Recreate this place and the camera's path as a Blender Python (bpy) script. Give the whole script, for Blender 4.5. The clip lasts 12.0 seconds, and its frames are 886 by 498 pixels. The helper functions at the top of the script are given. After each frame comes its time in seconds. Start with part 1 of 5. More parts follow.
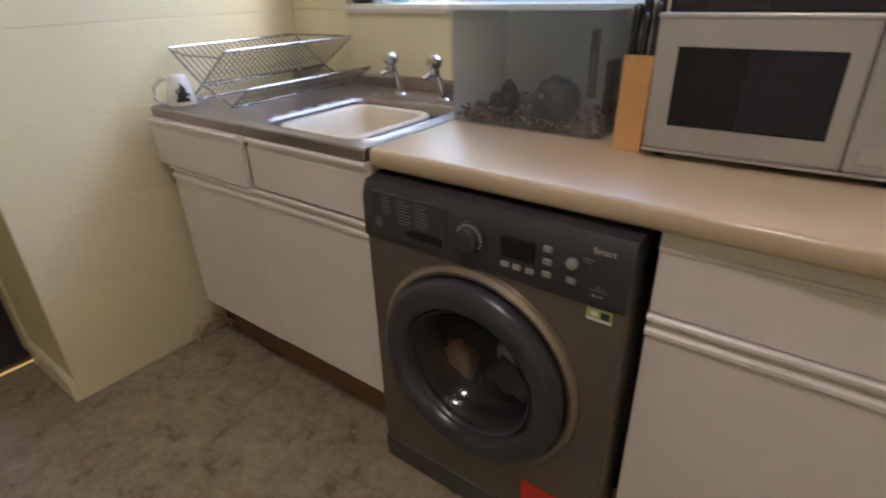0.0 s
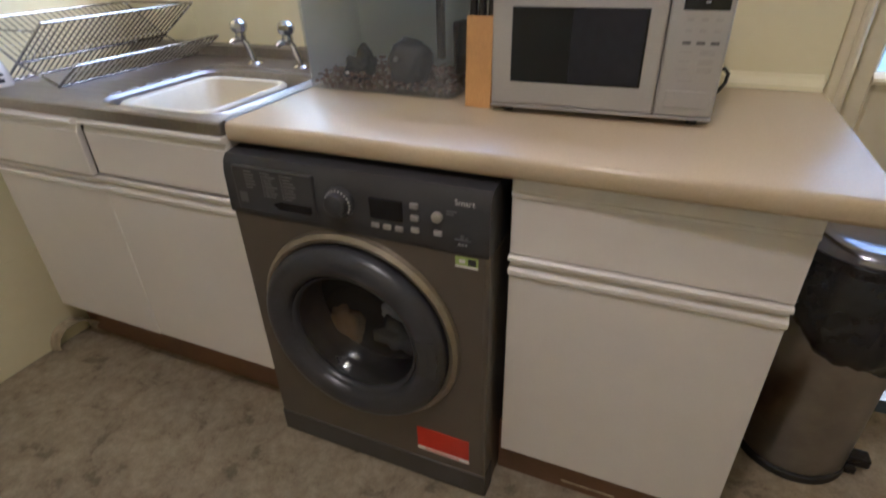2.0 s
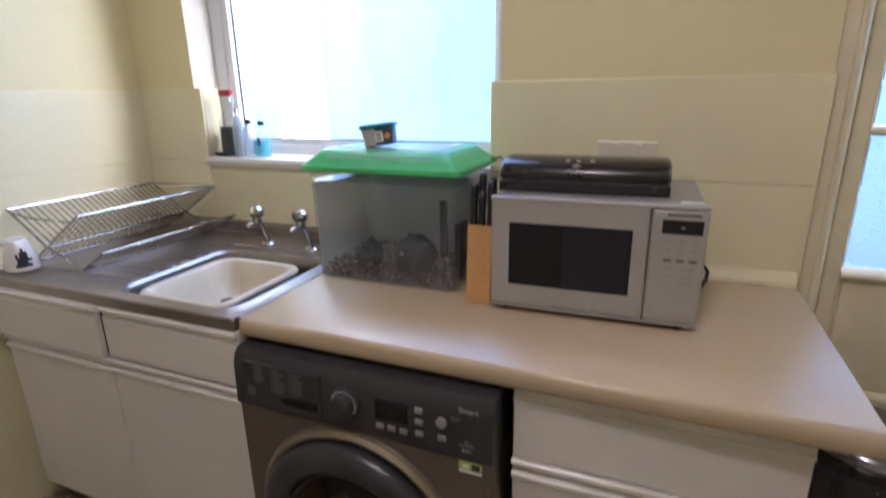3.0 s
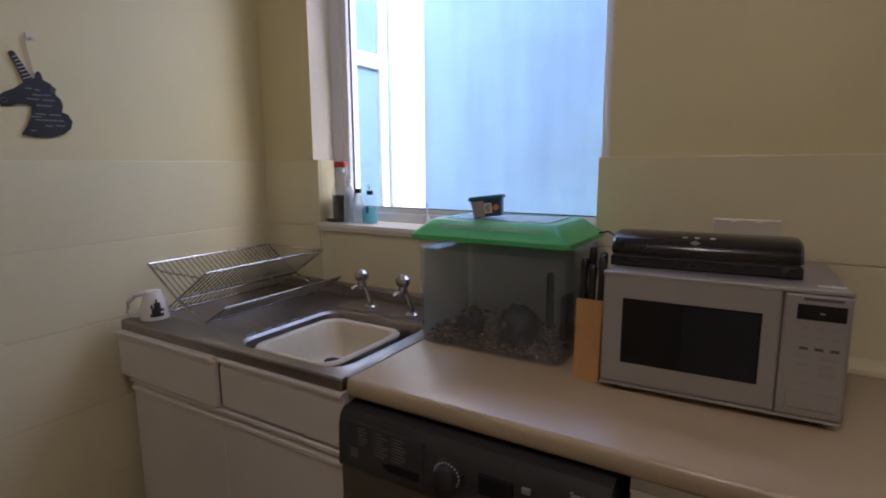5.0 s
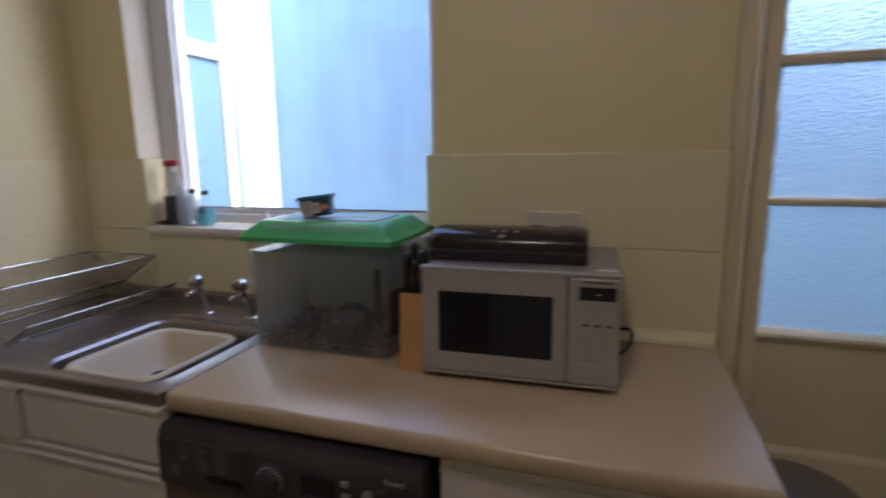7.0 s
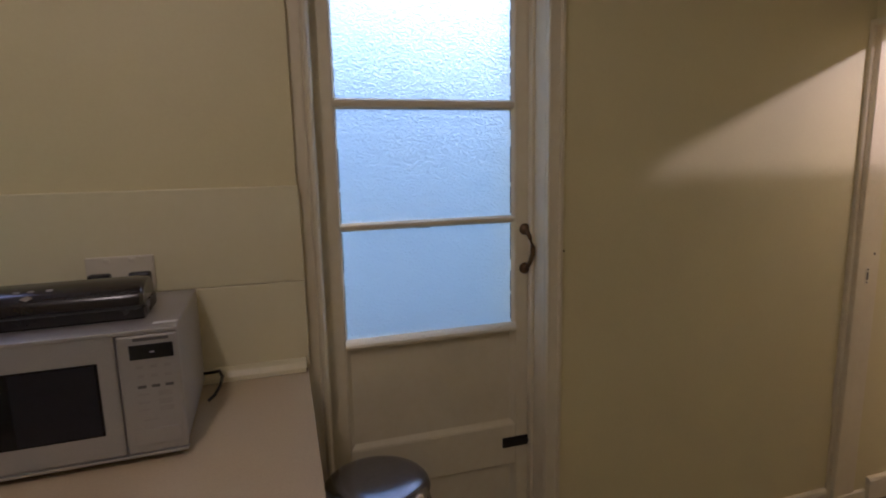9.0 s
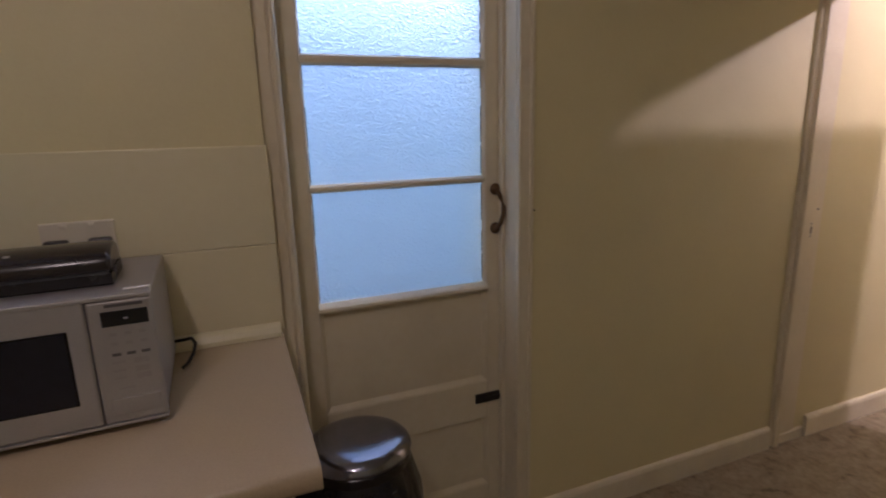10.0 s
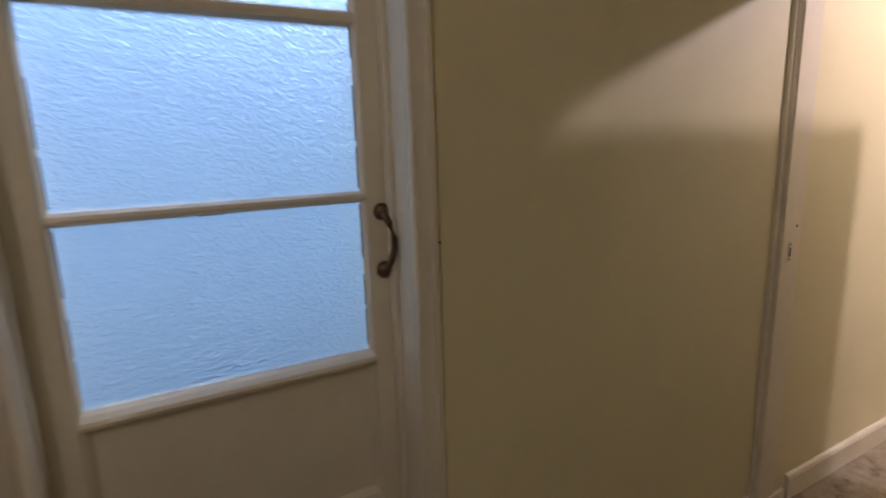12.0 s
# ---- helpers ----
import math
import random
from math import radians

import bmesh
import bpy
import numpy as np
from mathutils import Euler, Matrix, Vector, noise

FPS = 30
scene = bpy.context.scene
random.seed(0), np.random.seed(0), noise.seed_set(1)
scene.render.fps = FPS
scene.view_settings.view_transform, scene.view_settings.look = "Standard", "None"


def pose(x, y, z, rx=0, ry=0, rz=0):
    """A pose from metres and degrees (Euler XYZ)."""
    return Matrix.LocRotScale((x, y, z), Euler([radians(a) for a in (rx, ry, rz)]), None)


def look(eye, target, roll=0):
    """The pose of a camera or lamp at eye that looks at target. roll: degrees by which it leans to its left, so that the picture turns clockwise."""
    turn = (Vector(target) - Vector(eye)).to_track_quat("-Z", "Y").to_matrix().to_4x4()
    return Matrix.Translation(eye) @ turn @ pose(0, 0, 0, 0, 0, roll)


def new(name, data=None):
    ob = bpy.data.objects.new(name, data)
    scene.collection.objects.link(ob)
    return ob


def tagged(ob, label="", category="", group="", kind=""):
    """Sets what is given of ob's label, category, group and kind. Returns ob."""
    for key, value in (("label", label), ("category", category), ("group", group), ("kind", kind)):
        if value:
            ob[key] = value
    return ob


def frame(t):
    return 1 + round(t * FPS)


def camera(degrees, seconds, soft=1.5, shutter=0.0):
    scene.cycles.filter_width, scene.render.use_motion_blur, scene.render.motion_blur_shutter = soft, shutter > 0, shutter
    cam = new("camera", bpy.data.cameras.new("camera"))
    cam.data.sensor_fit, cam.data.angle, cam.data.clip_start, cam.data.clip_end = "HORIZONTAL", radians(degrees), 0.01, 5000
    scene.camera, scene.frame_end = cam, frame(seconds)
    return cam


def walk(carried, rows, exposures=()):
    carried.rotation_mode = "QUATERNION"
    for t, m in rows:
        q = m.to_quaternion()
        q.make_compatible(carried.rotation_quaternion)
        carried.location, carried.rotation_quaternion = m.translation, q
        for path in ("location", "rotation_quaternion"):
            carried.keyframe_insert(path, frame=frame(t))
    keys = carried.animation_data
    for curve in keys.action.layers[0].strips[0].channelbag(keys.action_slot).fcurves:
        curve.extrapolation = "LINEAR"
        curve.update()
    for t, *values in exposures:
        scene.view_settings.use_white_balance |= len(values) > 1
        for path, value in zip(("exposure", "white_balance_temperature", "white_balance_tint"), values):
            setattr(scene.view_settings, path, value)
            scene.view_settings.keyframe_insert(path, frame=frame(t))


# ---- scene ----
cam = camera(80.1, 12.0, soft=1.8, shutter=0.5)
PATH = [
    (0, (0.805, -0.801, 1.209), (-0.279, 0.621, 0.312), -1.7),
    (0.5, (0.822, -0.804, 1.182), (-0.086, 0.683, 0.2), -1.9),
    (1, (0.832, -0.822, 1.175), (0.016, 0.677, 0.133), -1.9),
    (1.5, (0.842, -0.826, 1.184), (0.091, 0.698, 0.13), -1.7),
    (2, (0.853, -0.821, 1.212), (0.161, 0.76, 0.201), -1.6),
    (2.5, (0.839, -0.815, 1.308), (0.16, 0.872, 0.475), -1.4),
    (3, (0.836, -0.819, 1.37), (0.098, 0.949, 0.796), -1.0),
    (3.5, (0.825, -0.829, 1.399), (0.012, 0.962, 1.038), -0.7),
    (3.7, (0.818, -0.838, 1.416), (-0.011, 0.955, 1.1), -0.7),
    (5.5, (0.775, -0.86, 1.365), (-0.322, 0.777, 1.02), -0.1),
    (6, (0.785, -0.859, 1.364), (-0.345, 0.749, 0.996), -0.2),
    (6.5, (0.843, -0.83, 1.369), (-0.143, 0.872, 1.006), -0.5),
    (7, (0.917, -0.822, 1.397), (0.291, 1.044, 1.041), -0.8),
    (7.5, (1.012, -0.833, 1.417), (0.79, 1.133, 1.124), -1.2),
    (7.7, (1.004, -0.851, 1.431), (1.011, 1.129, 1.151), 0.0),
    (9.3, (1.15, -0.775, 1.441), (1.755, 1.1, 1.093), -1.5),
    (9.5, (1.115, -0.769, 1.423), (1.745, 1.091, 1.04), -1.4),
    (10, (1.085, -0.774, 1.422), (1.802, 1.039, 0.978), -1.5),
    (10.5, (1.151, -0.734, 1.404), (2.038, 0.997, 0.935), -1.4),
    (11, (1.222, -0.572, 1.405), (2.165, 1.135, 0.963), -1.8),
    (11.5, (1.295, -0.466, 1.412), (2.176, 1.288, 1.026), -1.9),
    (12, (1.449, -0.303, 1.37), (2.387, 1.418, 0.973), -1.8),
]
EXPOSURES = [(0.0, 3.68, 5550, 14), (1.5, 3.92, 5350, 11), (2.5, 3.78, 5200, 13), (3.5, 3.36, 5350, 18), (5.5, 2.24, 5650, 20), (6.5, 2.28, 5620, 20),
             (7.5, 2.42, 5500, 15), (9.5, 2.45, 5750, 22), (10.5, 2.43, 5600, 24), (11.5, 2.47, 5620, 21), (12.0, 2.5, 5600, 19)]

walk(cam, [(t, look(eye, aim, roll)) for t, eye, aim, roll in PATH], EXPOSURES)

# ---- world and lamps ----
world = bpy.data.worlds.new("sky")
scene.world = world
world.use_nodes = True
_n, _l = world.node_tree.nodes, world.node_tree.links
sky = _n.new("ShaderNodeTexSky")
sky.sky_type, sky.sun_disc = "NISHITA", False
sky.sun_elevation, sky.sun_rotation = radians(41), radians(86)
sky.dust_density, sky.air_density = 4.0, 1.5
_l.new(sky.outputs[0], _n["Background"].inputs[0])
_n["Background"].inputs[1].default_value = 0.15


def lamp_bulb(name, place, watts, colour, radius):
    data = bpy.data.lights.new(name, "POINT")
    data.energy, data.color, data.shadow_soft_size = watts, colour, radius
    ob = new(name, data)
    ob.location = place
    return ob


def daylight(name, m, power, colour, angle):
    data = bpy.data.lights.new(name, "SUN")
    data.energy, data.color, data.angle = power, colour, radians(angle)
    ob = new(name, data)
    ob.matrix_world = m
    return ob


LAMP_K = (0.68, -0.84, 2.34)   # kitchen pendant
LAMP_E = (4.30, -0.30, 2.32)  # lamp of the room beyond the doorway
lamp_bulb("kitchen_bulb", LAMP_K, 2.05, (1.0, 0.81, 0.68), 0.05)
lamp_bulb("east_room_bulb", LAMP_E, 12.3, (1.0, 0.81, 0.80), 0.035)
# area lamp added in the kitchen window's unseen head, in place of more skylight
_a = bpy.data.lights.new("window_sky_fill", "AREA")
_a.shape, _a.size, _a.size_y, _a.energy, _a.color = "RECTANGLE", 1.04, 0.24, 0.5, (0.64, 0.57, 1.0)
new("window_sky_fill", _a).matrix_world = look((-0.148, 0.865, 2.26), (-0.148, -0.135, 1.98))
# soft sun of a bright overcast sky
daylight("sun", look((7.0, 2.1, 8.0), (-0.95, 1.6, 1.2)), 1.2, (1.0, 0.98, 0.95), 15)


# ---- materials ----
def rgba(c):
    return (c[0], c[1], c[2], 1.0)


def material(name, colour, rough=0.5, metal=0.0, vary=0.12, big=3.0, fine=60.0, bump=0.15, bump_scale=None,
             dark=None, spots=0.0, stretch=None, coat=0.0, spec=0.5, rv=0.08):
    """A surface with a slow stain and a fine grain; dark: colour that the stains lean to; stretch: grain axis."""
    m = bpy.data.materials.new(name)
    m.use_nodes = True
    nt = m.node_tree
    N, L = nt.nodes, nt.links
    b = N["Principled BSDF"]
    tc = N.new("ShaderNodeTexCoord")
    mp = N.new("ShaderNodeMapping")
    L.new(tc.outputs["Object"], mp.inputs[0])
    if stretch:
        mp.inputs["Scale"].default_value = stretch
    n1, n2 = N.new("ShaderNodeTexNoise"), N.new("ShaderNodeTexNoise")
    n1.inputs["Scale"].default_value, n1.inputs["Detail"].default_value, n1.inputs["Roughness"].default_value = big, 6, 0.6
    n2.inputs["Scale"].default_value, n2.inputs["Detail"].default_value = fine, 3
    L.new(tc.outputs["Object"], n1.inputs["Vector"])
    L.new(mp.outputs[0], n2.inputs["Vector"])
    d = dark if dark else tuple(v * (1 - 2.2 * vary) for v in colour)
    ramp = N.new("ShaderNodeValToRGB")
    ramp.color_ramp.interpolation = "EASE"
    ramp.color_ramp.elements[0].position, ramp.color_ramp.elements[1].position = 0.22, 0.74
    ramp.color_ramp.elements[0].color, ramp.color_ramp.elements[1].color = rgba(d), rgba(colour)
    L.new(n1.outputs["Fac"], ramp.inputs[0])
    mix = N.new("ShaderNodeMix")
    mix.data_type, mix.blend_type = "RGBA", "OVERLAY"
    mix.inputs["Factor"].default_value = min(1.0, vary * 2.0 + spots)
    L.new(ramp.outputs[0], mix.inputs["A"])
    L.new(n2.outputs["Fac"], mix.inputs["B"])
    L.new(mix.outputs["Result"], b.inputs["Base Color"])
    mr = N.new("ShaderNodeMapRange")
    mr.inputs["To Min"].default_value, mr.inputs["To Max"].default_value = max(0.02, rough - rv), min(1, rough + rv)
    L.new(n1.outputs["Fac"], mr.inputs["Value"])
    L.new(mr.outputs[0], b.inputs["Roughness"])
    b.inputs["Metallic"].default_value = metal
    b.inputs["Coat Weight"].default_value = coat
    b.inputs["Specular IOR Level"].default_value = spec
    if bump:
        bp = N.new("ShaderNodeBump")
        bp.inputs["Strength"].default_value, bp.inputs["Distance"].default_value = bump, 0.002
        if bump_scale:
            n3 = N.new("ShaderNodeTexNoise")
            n3.inputs["Scale"].default_value, n3.inputs["Detail"].default_value = bump_scale, 4
            L.new(mp.outputs[0], n3.inputs["Vector"])
            L.new(n3.outputs["Fac"], bp.inputs["Height"])
        else:
            L.new(n2.outputs["Fac"], bp.inputs["Height"])
        L.new(bp.outputs[0], b.inputs["Normal"])
    return m


def clear(name, colour, rough=0.02, share=0.8, body=None, ior=1.45):
    """Thin clear plastic or glass: mostly see-through, gloss by Fresnel, and a share of body colour."""
    m = bpy.data.materials.new(name)
    m.use_nodes = True
    N, L = m.node_tree.nodes, m.node_tree.links
    N.remove(N["Principled BSDF"])
    out = N["Material Output"]
    tr, gl, df = N.new("ShaderNodeBsdfTransparent"), N.new("ShaderNodeBsdfGlossy"), N.new("ShaderNodeBsdfDiffuse")
    tr.inputs[0].default_value = rgba(colour)
    gl.inputs["Roughness"].default_value = rough
    df.inputs[0].default_value = rgba(body or colour)
    nz = N.new("ShaderNodeTexNoise")
    nz.inputs["Scale"].default_value = 9
    tc = N.new("ShaderNodeTexCoord")
    L.new(tc.outputs["Object"], nz.inputs["Vector"])
    mr = N.new("ShaderNodeMapRange")
    mr.inputs["To Min"].default_value, mr.inputs["To Max"].default_value = max(0, 1 - share - 0.06), min(1, 1 - share + 0.06)
    L.new(nz.outputs["Fac"], mr.inputs["Value"])
    a = N.new("ShaderNodeMixShader")
    L.new(mr.outputs[0], a.inputs[0])
    L.new(tr.outputs[0], a.inputs[1])
    L.new(df.outputs[0], a.inputs[2])
    lw = N.new("ShaderNodeLayerWeight")
    pw, ad = N.new("ShaderNodeMath"), N.new("ShaderNodeMath")
    pw.operation, ad.operation = "POWER", "MULTIPLY_ADD"
    pw.inputs[1].default_value = 4.5
    ad.inputs[1].default_value, ad.inputs[2].default_value = 0.8, ((ior - 1) / (ior + 1)) ** 2
    L.new(lw.outputs["Facing"], pw.inputs[0])
    L.new(pw.outputs[0], ad.inputs[0])
    c = N.new("ShaderNodeMixShader")
    L.new(ad.outputs[0], c.inputs[0])
    L.new(a.outputs[0], c.inputs[1])
    L.new(gl.outputs[0], c.inputs[2])
    L.new(c.outputs[0], out.inputs[0])
    return m


def hammered(name):
    """Obscured door glass with a wavy, hammered relief."""
    m = bpy.data.materials.new(name)
    m.use_nodes = True
    N, L = m.node_tree.nodes, m.node_tree.links
    b = N["Principled BSDF"]
    b.inputs["Base Color"].default_value = (0.88, 0.94, 1, 1)
    b.inputs["Transmission Weight"].default_value = 1.0
    b.inputs["Roughness"].default_value = 0.30
    b.inputs["IOR"].default_value = 1.45
    tc, mp = N.new("ShaderNodeTexCoord"), N.new("ShaderNodeMapping")
    mp.inputs["Scale"].default_value = (0.75, 1, 1.25)
    L.new(tc.outputs["Object"], mp.inputs[0])
    n1, n2 = N.new("ShaderNodeTexNoise"), N.new("ShaderNodeTexNoise")
    n1.inputs["Scale"].default_value, n1.inputs["Detail"].default_value, n1.inputs["Distortion"].default_value = 145, 1.5, 0.5
    n2.inputs["Scale"].default_value = 160
    L.new(mp.outputs[0], n1.inputs["Vector"])
    L.new(mp.outputs[0], n2.inputs["Vector"])
    rp = N.new("ShaderNodeValToRGB")
    rp.color_ramp.elements[0].position, rp.color_ramp.elements[1].position = 0.36, 0.62
    L.new(n1.outputs["Fac"], rp.inputs[0])
    bp = N.new("ShaderNodeBump")
    bp.inputs["Strength"].default_value, bp.inputs["Distance"].default_value = 0.5, 0.006
    L.new(rp.outputs[0], bp.inputs["Height"])
    L.new(bp.outputs[0], b.inputs["Normal"])
    return m


def vinyl(name):
    """Sheet vinyl with a mottled brown-grey stone print."""
    m = bpy.data.materials.new(name)
    m.use_nodes = True
    N, L = m.node_tree.nodes, m.node_tree.links
    b = N["Principled BSDF"]
    tc = N.new("ShaderNodeTexCoord")
    n1, n2, n3 = (N.new("ShaderNodeTexNoise") for _ in range(3))
    for n, s, dt, dis in ((n1, 10.0, 8, 0.25), (n2, 34, 5, 0.2), (n3, 160, 2, 0)):
        n.inputs["Scale"].default_value, n.inputs["Detail"].default_value, n.inputs["Distortion"].default_value = s, dt, dis
        n.inputs["Roughness"].default_value = 0.65
        L.new(tc.outputs["Object"], n.inputs["Vector"])
    r = N.new("ShaderNodeValToRGB")
    e = r.color_ramp.elements
    e[0].position, e[0].color = 0.36, (0.165, 0.133, 0.088, 1)
    e[1].position, e[1].color = 0.60, (0.345, 0.293, 0.208, 1)
    k = e.new(0.43)
    k.color = (0.28, 0.232, 0.16, 1)
    L.new(n1.outputs["Fac"], r.inputs[0])
    r2 = N.new("ShaderNodeValToRGB")
    r2.color_ramp.elements[0].position, r2.color_ramp.elements[1].position = 0.33, 0.62
    r2.color_ramp.elements[0].color, r2.color_ramp.elements[1].color = (0.36, 0.34, 0.32, 1), (0.56, 0.56, 0.56, 1)
    L.new(n2.outputs["Fac"], r2.inputs[0])
    mx = N.new("ShaderNodeMix")
    mx.data_type, mx.blend_type = "RGBA", "OVERLAY"
    mx.inputs["Factor"].default_value = 0.7
    L.new(r.outputs[0], mx.inputs["A"])
    L.new(r2.outputs[0], mx.inputs["B"])
    mx2 = N.new("ShaderNodeMix")
    mx2.data_type, mx2.blend_type = "RGBA", "OVERLAY"
    mx2.inputs["Factor"].default_value = 0.25
    L.new(mx.outputs["Result"], mx2.inputs["A"])
    L.new(n3.outputs["Fac"], mx2.inputs["B"])
    L.new(mx2.outputs["Result"], b.inputs["Base Color"])
    b.inputs["Roughness"].default_value = 0.5
    bp = N.new("ShaderNodeBump")
    bp.inputs["Strength"].default_value, bp.inputs["Distance"].default_value = 0.25, 0.001
    L.new(n2.outputs["Fac"], bp.inputs["Height"])
    L.new(bp.outputs[0], b.inputs["Normal"])
    return m


def pebbles(name):
    m = bpy.data.materials.new(name)
    m.use_nodes = True
    N, L = m.node_tree.nodes, m.node_tree.links
    g = N.new("ShaderNodeNewGeometry")
    r = N.new("ShaderNodeValToRGB")
    e = r.color_ramp.elements
    e[0].color, e[1].color = (0.06, 0.03, 0.02, 1), (0.36, 0.31, 0.25, 1)
    for p, c in ((0.3, (0.14, 0.07, 0.045, 1)), (0.6, (0.22, 0.15, 0.11, 1)), (0.8, (0.10, 0.075, 0.065, 1))):
        e.new(p).color = c
    L.new(g.outputs["Random Per Island"], r.inputs[0])
    L.new(r.outputs[0], N["Principled BSDF"].inputs["Base Color"])
    N["Principled BSDF"].inputs["Roughness"].default_value = 0.5
    return m


M_WALL = material("cream_wall_paint", (0.76, 0.68, 0.40), 0.55, vary=0.035, big=1.3, fine=130, bump=0.12, bump_scale=90)
M_TILE = material("painted_tile", (0.79, 0.725, 0.485), 0.35, vary=0.03, big=1.6, fine=50, bump=0.10, bump_scale=28)
M_CEIL = material("ceiling_paint", (0.80, 0.78, 0.72), 0.7, vary=0.03, bump=0.1)
M_GLOSS = material("aged_white_gloss_paint", (0.79, 0.71, 0.52), 0.34, vary=0.05, big=4, fine=45, bump=0.22, bump_scale=35)
M_SKIRT = material("skirting_gloss_paint", (0.80, 0.73, 0.56), 0.33, vary=0.06, big=6, fine=40, bump=0.15)
M_UPVC = material("white_upvc", (0.82, 0.83, 0.85), 0.3, vary=0.02, bump=0.03)
M_REVEAL = material("reveal_paint", (0.78, 0.74, 0.66), 0.5, vary=0.04, bump=0.12, bump_scale=60)
M_VINYL = vinyl("mottled_vinyl")
M_CARPET = material("dark_carpet", (0.055, 0.043, 0.05), 0.95, vary=0.2, fine=400, bump=0.6)
M_BRASS = material("brass_strip", (0.72, 0.52, 0.2), 0.3, metal=1.0, vary=0.1, bump=0.05)
M_LAM = material("beige_laminate", (0.50, 0.40, 0.265), 0.26, vary=0.0, big=1.5, fine=260, bump=0.03, spots=0.09, rv=0.0)
M_MELA = material("white_melamine", (0.75, 0.70, 0.66), 0.38, vary=0.03, big=2.5, fine=180, bump=0.06)
M_LIP = material("white_plastic_lip", (0.79, 0.745, 0.70), 0.3, vary=0.04, big=8, fine=90, bump=0.04)
M_PLINTH = material("brown_plinth", (0.20, 0.10, 0.05), 0.4, vary=0.14, big=5, fine=50, bump=0.12, stretch=(1, 12, 12))
# near-black that paints the shade inside the cabinet gaps
M_DARK = material("cabinet_gap_shade", (0.02, 0.017, 0.015), 0.8, vary=0.1, bump=0)
M_STEEL = material("brushed_stainless_steel", (0.42, 0.40, 0.38), 0.30, metal=1.0, vary=0.13, big=9, fine=90, bump=0.06, stretch=(2, 30, 30))
M_SINK = material("worn_stainless_steel", (0.375, 0.335, 0.31), 0.37, metal=1.0, vary=0.08, big=14, fine=120, bump=0.10, bump_scale=55)
M_LIDSTEEL = material("polished_lid_steel", (0.27, 0.27, 0.31), 0.17, metal=1.0, vary=0.06, big=9, fine=120, bump=0.02)
M_CHROME = material("chrome", (0.58, 0.57, 0.57), 0.14, metal=1.0, vary=0.04, bump=0.0)
M_WIRE = material("plated_wire", (0.46, 0.45, 0.45), 0.26, metal=1.0, vary=0.15, big=30, bump=0.0)
M_BOWL = material("cream_plastic", (0.66, 0.585, 0.435), 0.35, vary=0.04, big=12, fine=120, bump=0.06)
M_GRAPH = material("graphite_metallic_paint", (0.19, 0.165, 0.135), 0.38, metal=0.65, vary=0.05, big=4, fine=300, bump=0.04)
M_PANEL = material("dark_grey_plastic", (0.042, 0.041, 0.044), 0.34, vary=0.07, big=7, fine=250, bump=0.06)
M_KICK = material("kick_strip_plastic", (0.075, 0.068, 0.062), 0.4, vary=0.08, big=7, fine=200, bump=0.06)
M_RING = material("washer_door_ring", (0.045, 0.045, 0.052), 0.31, vary=0.1, big=8, fine=120, bump=0.03)
M_RIM = material("washer_door_rim", (0.40, 0.35, 0.28), 0.34, metal=0.8, vary=0.06, big=5, bump=0.02)
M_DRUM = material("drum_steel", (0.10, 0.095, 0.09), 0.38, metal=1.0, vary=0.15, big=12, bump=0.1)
M_LCD = material("black_display", (0.008, 0.008, 0.011), 0.12, vary=0.1, bump=0.0)
M_PRINT = material("pale_print", (0.50, 0.49, 0.48), 0.5, vary=0.05, bump=0.0)
M_PRINTD = material("faint_print", (0.12, 0.117, 0.117), 0.5, vary=0.05, bump=0.0)
M_PRINTL = material("programme_print", (0.19, 0.186, 0.185), 0.5, vary=0.05, bump=0.0)
M_BUTTON = material("silver_button", (0.42, 0.40, 0.38), 0.3, metal=0.5, vary=0.05, bump=0.02)
M_SILVER = material("silver_paint", (0.43, 0.415, 0.40), 0.36, metal=0.35, vary=0.04, big=5, fine=350, bump=0.03)
M_SILVERD = material("silver_case", (0.40, 0.38, 0.37), 0.4, metal=0.4, vary=0.06, big=4, fine=200, bump=0.05)
M_WINDOW = material("dark_oven_window", (0.007, 0.007, 0.009), 0.14, vary=0.1, bump=0.0, spec=0.35)
# lighter bluish tone that paints the room's reflection on the oven window
M_WINREFL = material("oven_window_reflection", (0.017, 0.017, 0.024), 0.22, vary=0.1, bump=0.0, spec=0.35)
M_BLACK = material("black_plastic", (0.018, 0.016, 0.016), 0.25, vary=0.1, big=9, fine=200, bump=0.04)
M_SEAL = material("glossy_dark_brown_plastic", (0.020, 0.015, 0.0135), 0.2, vary=0.1, big=9, fine=200, bump=0.02)
M_RUBBER = material("black_rubber", (0.02, 0.02, 0.02), 0.6, vary=0.1, bump=0.1)
M_BAG = material("black_bin_liner", (0.018, 0.018, 0.022), 0.24, vary=0.2, big=20, fine=60, bump=0.45, bump_scale=10)
M_BEECH = material("beech_wood", (0.60, 0.33, 0.12), 0.42, vary=0.1, big=6, fine=40, bump=0.08, stretch=(14, 14, 1.5))
M_GREEN = material("green_plastic", (0.075, 0.44, 0.125), 0.3, vary=0.06, big=8, fine=120, bump=0.04)
M_FROST = clear("milky_lid_panel", (0.90, 0.95, 0.95), 0.12, 0.45, (0.70, 0.78, 0.80))
M_TANK = clear("clear_tank_plastic", (0.94, 0.96, 0.97), 0.06, 0.99, (0.70, 0.74, 0.79))
M_WATER = clear("murky_water", (0.955, 0.97, 0.99), 0.04, 0.965, (0.80, 0.83, 0.88), 1.15)
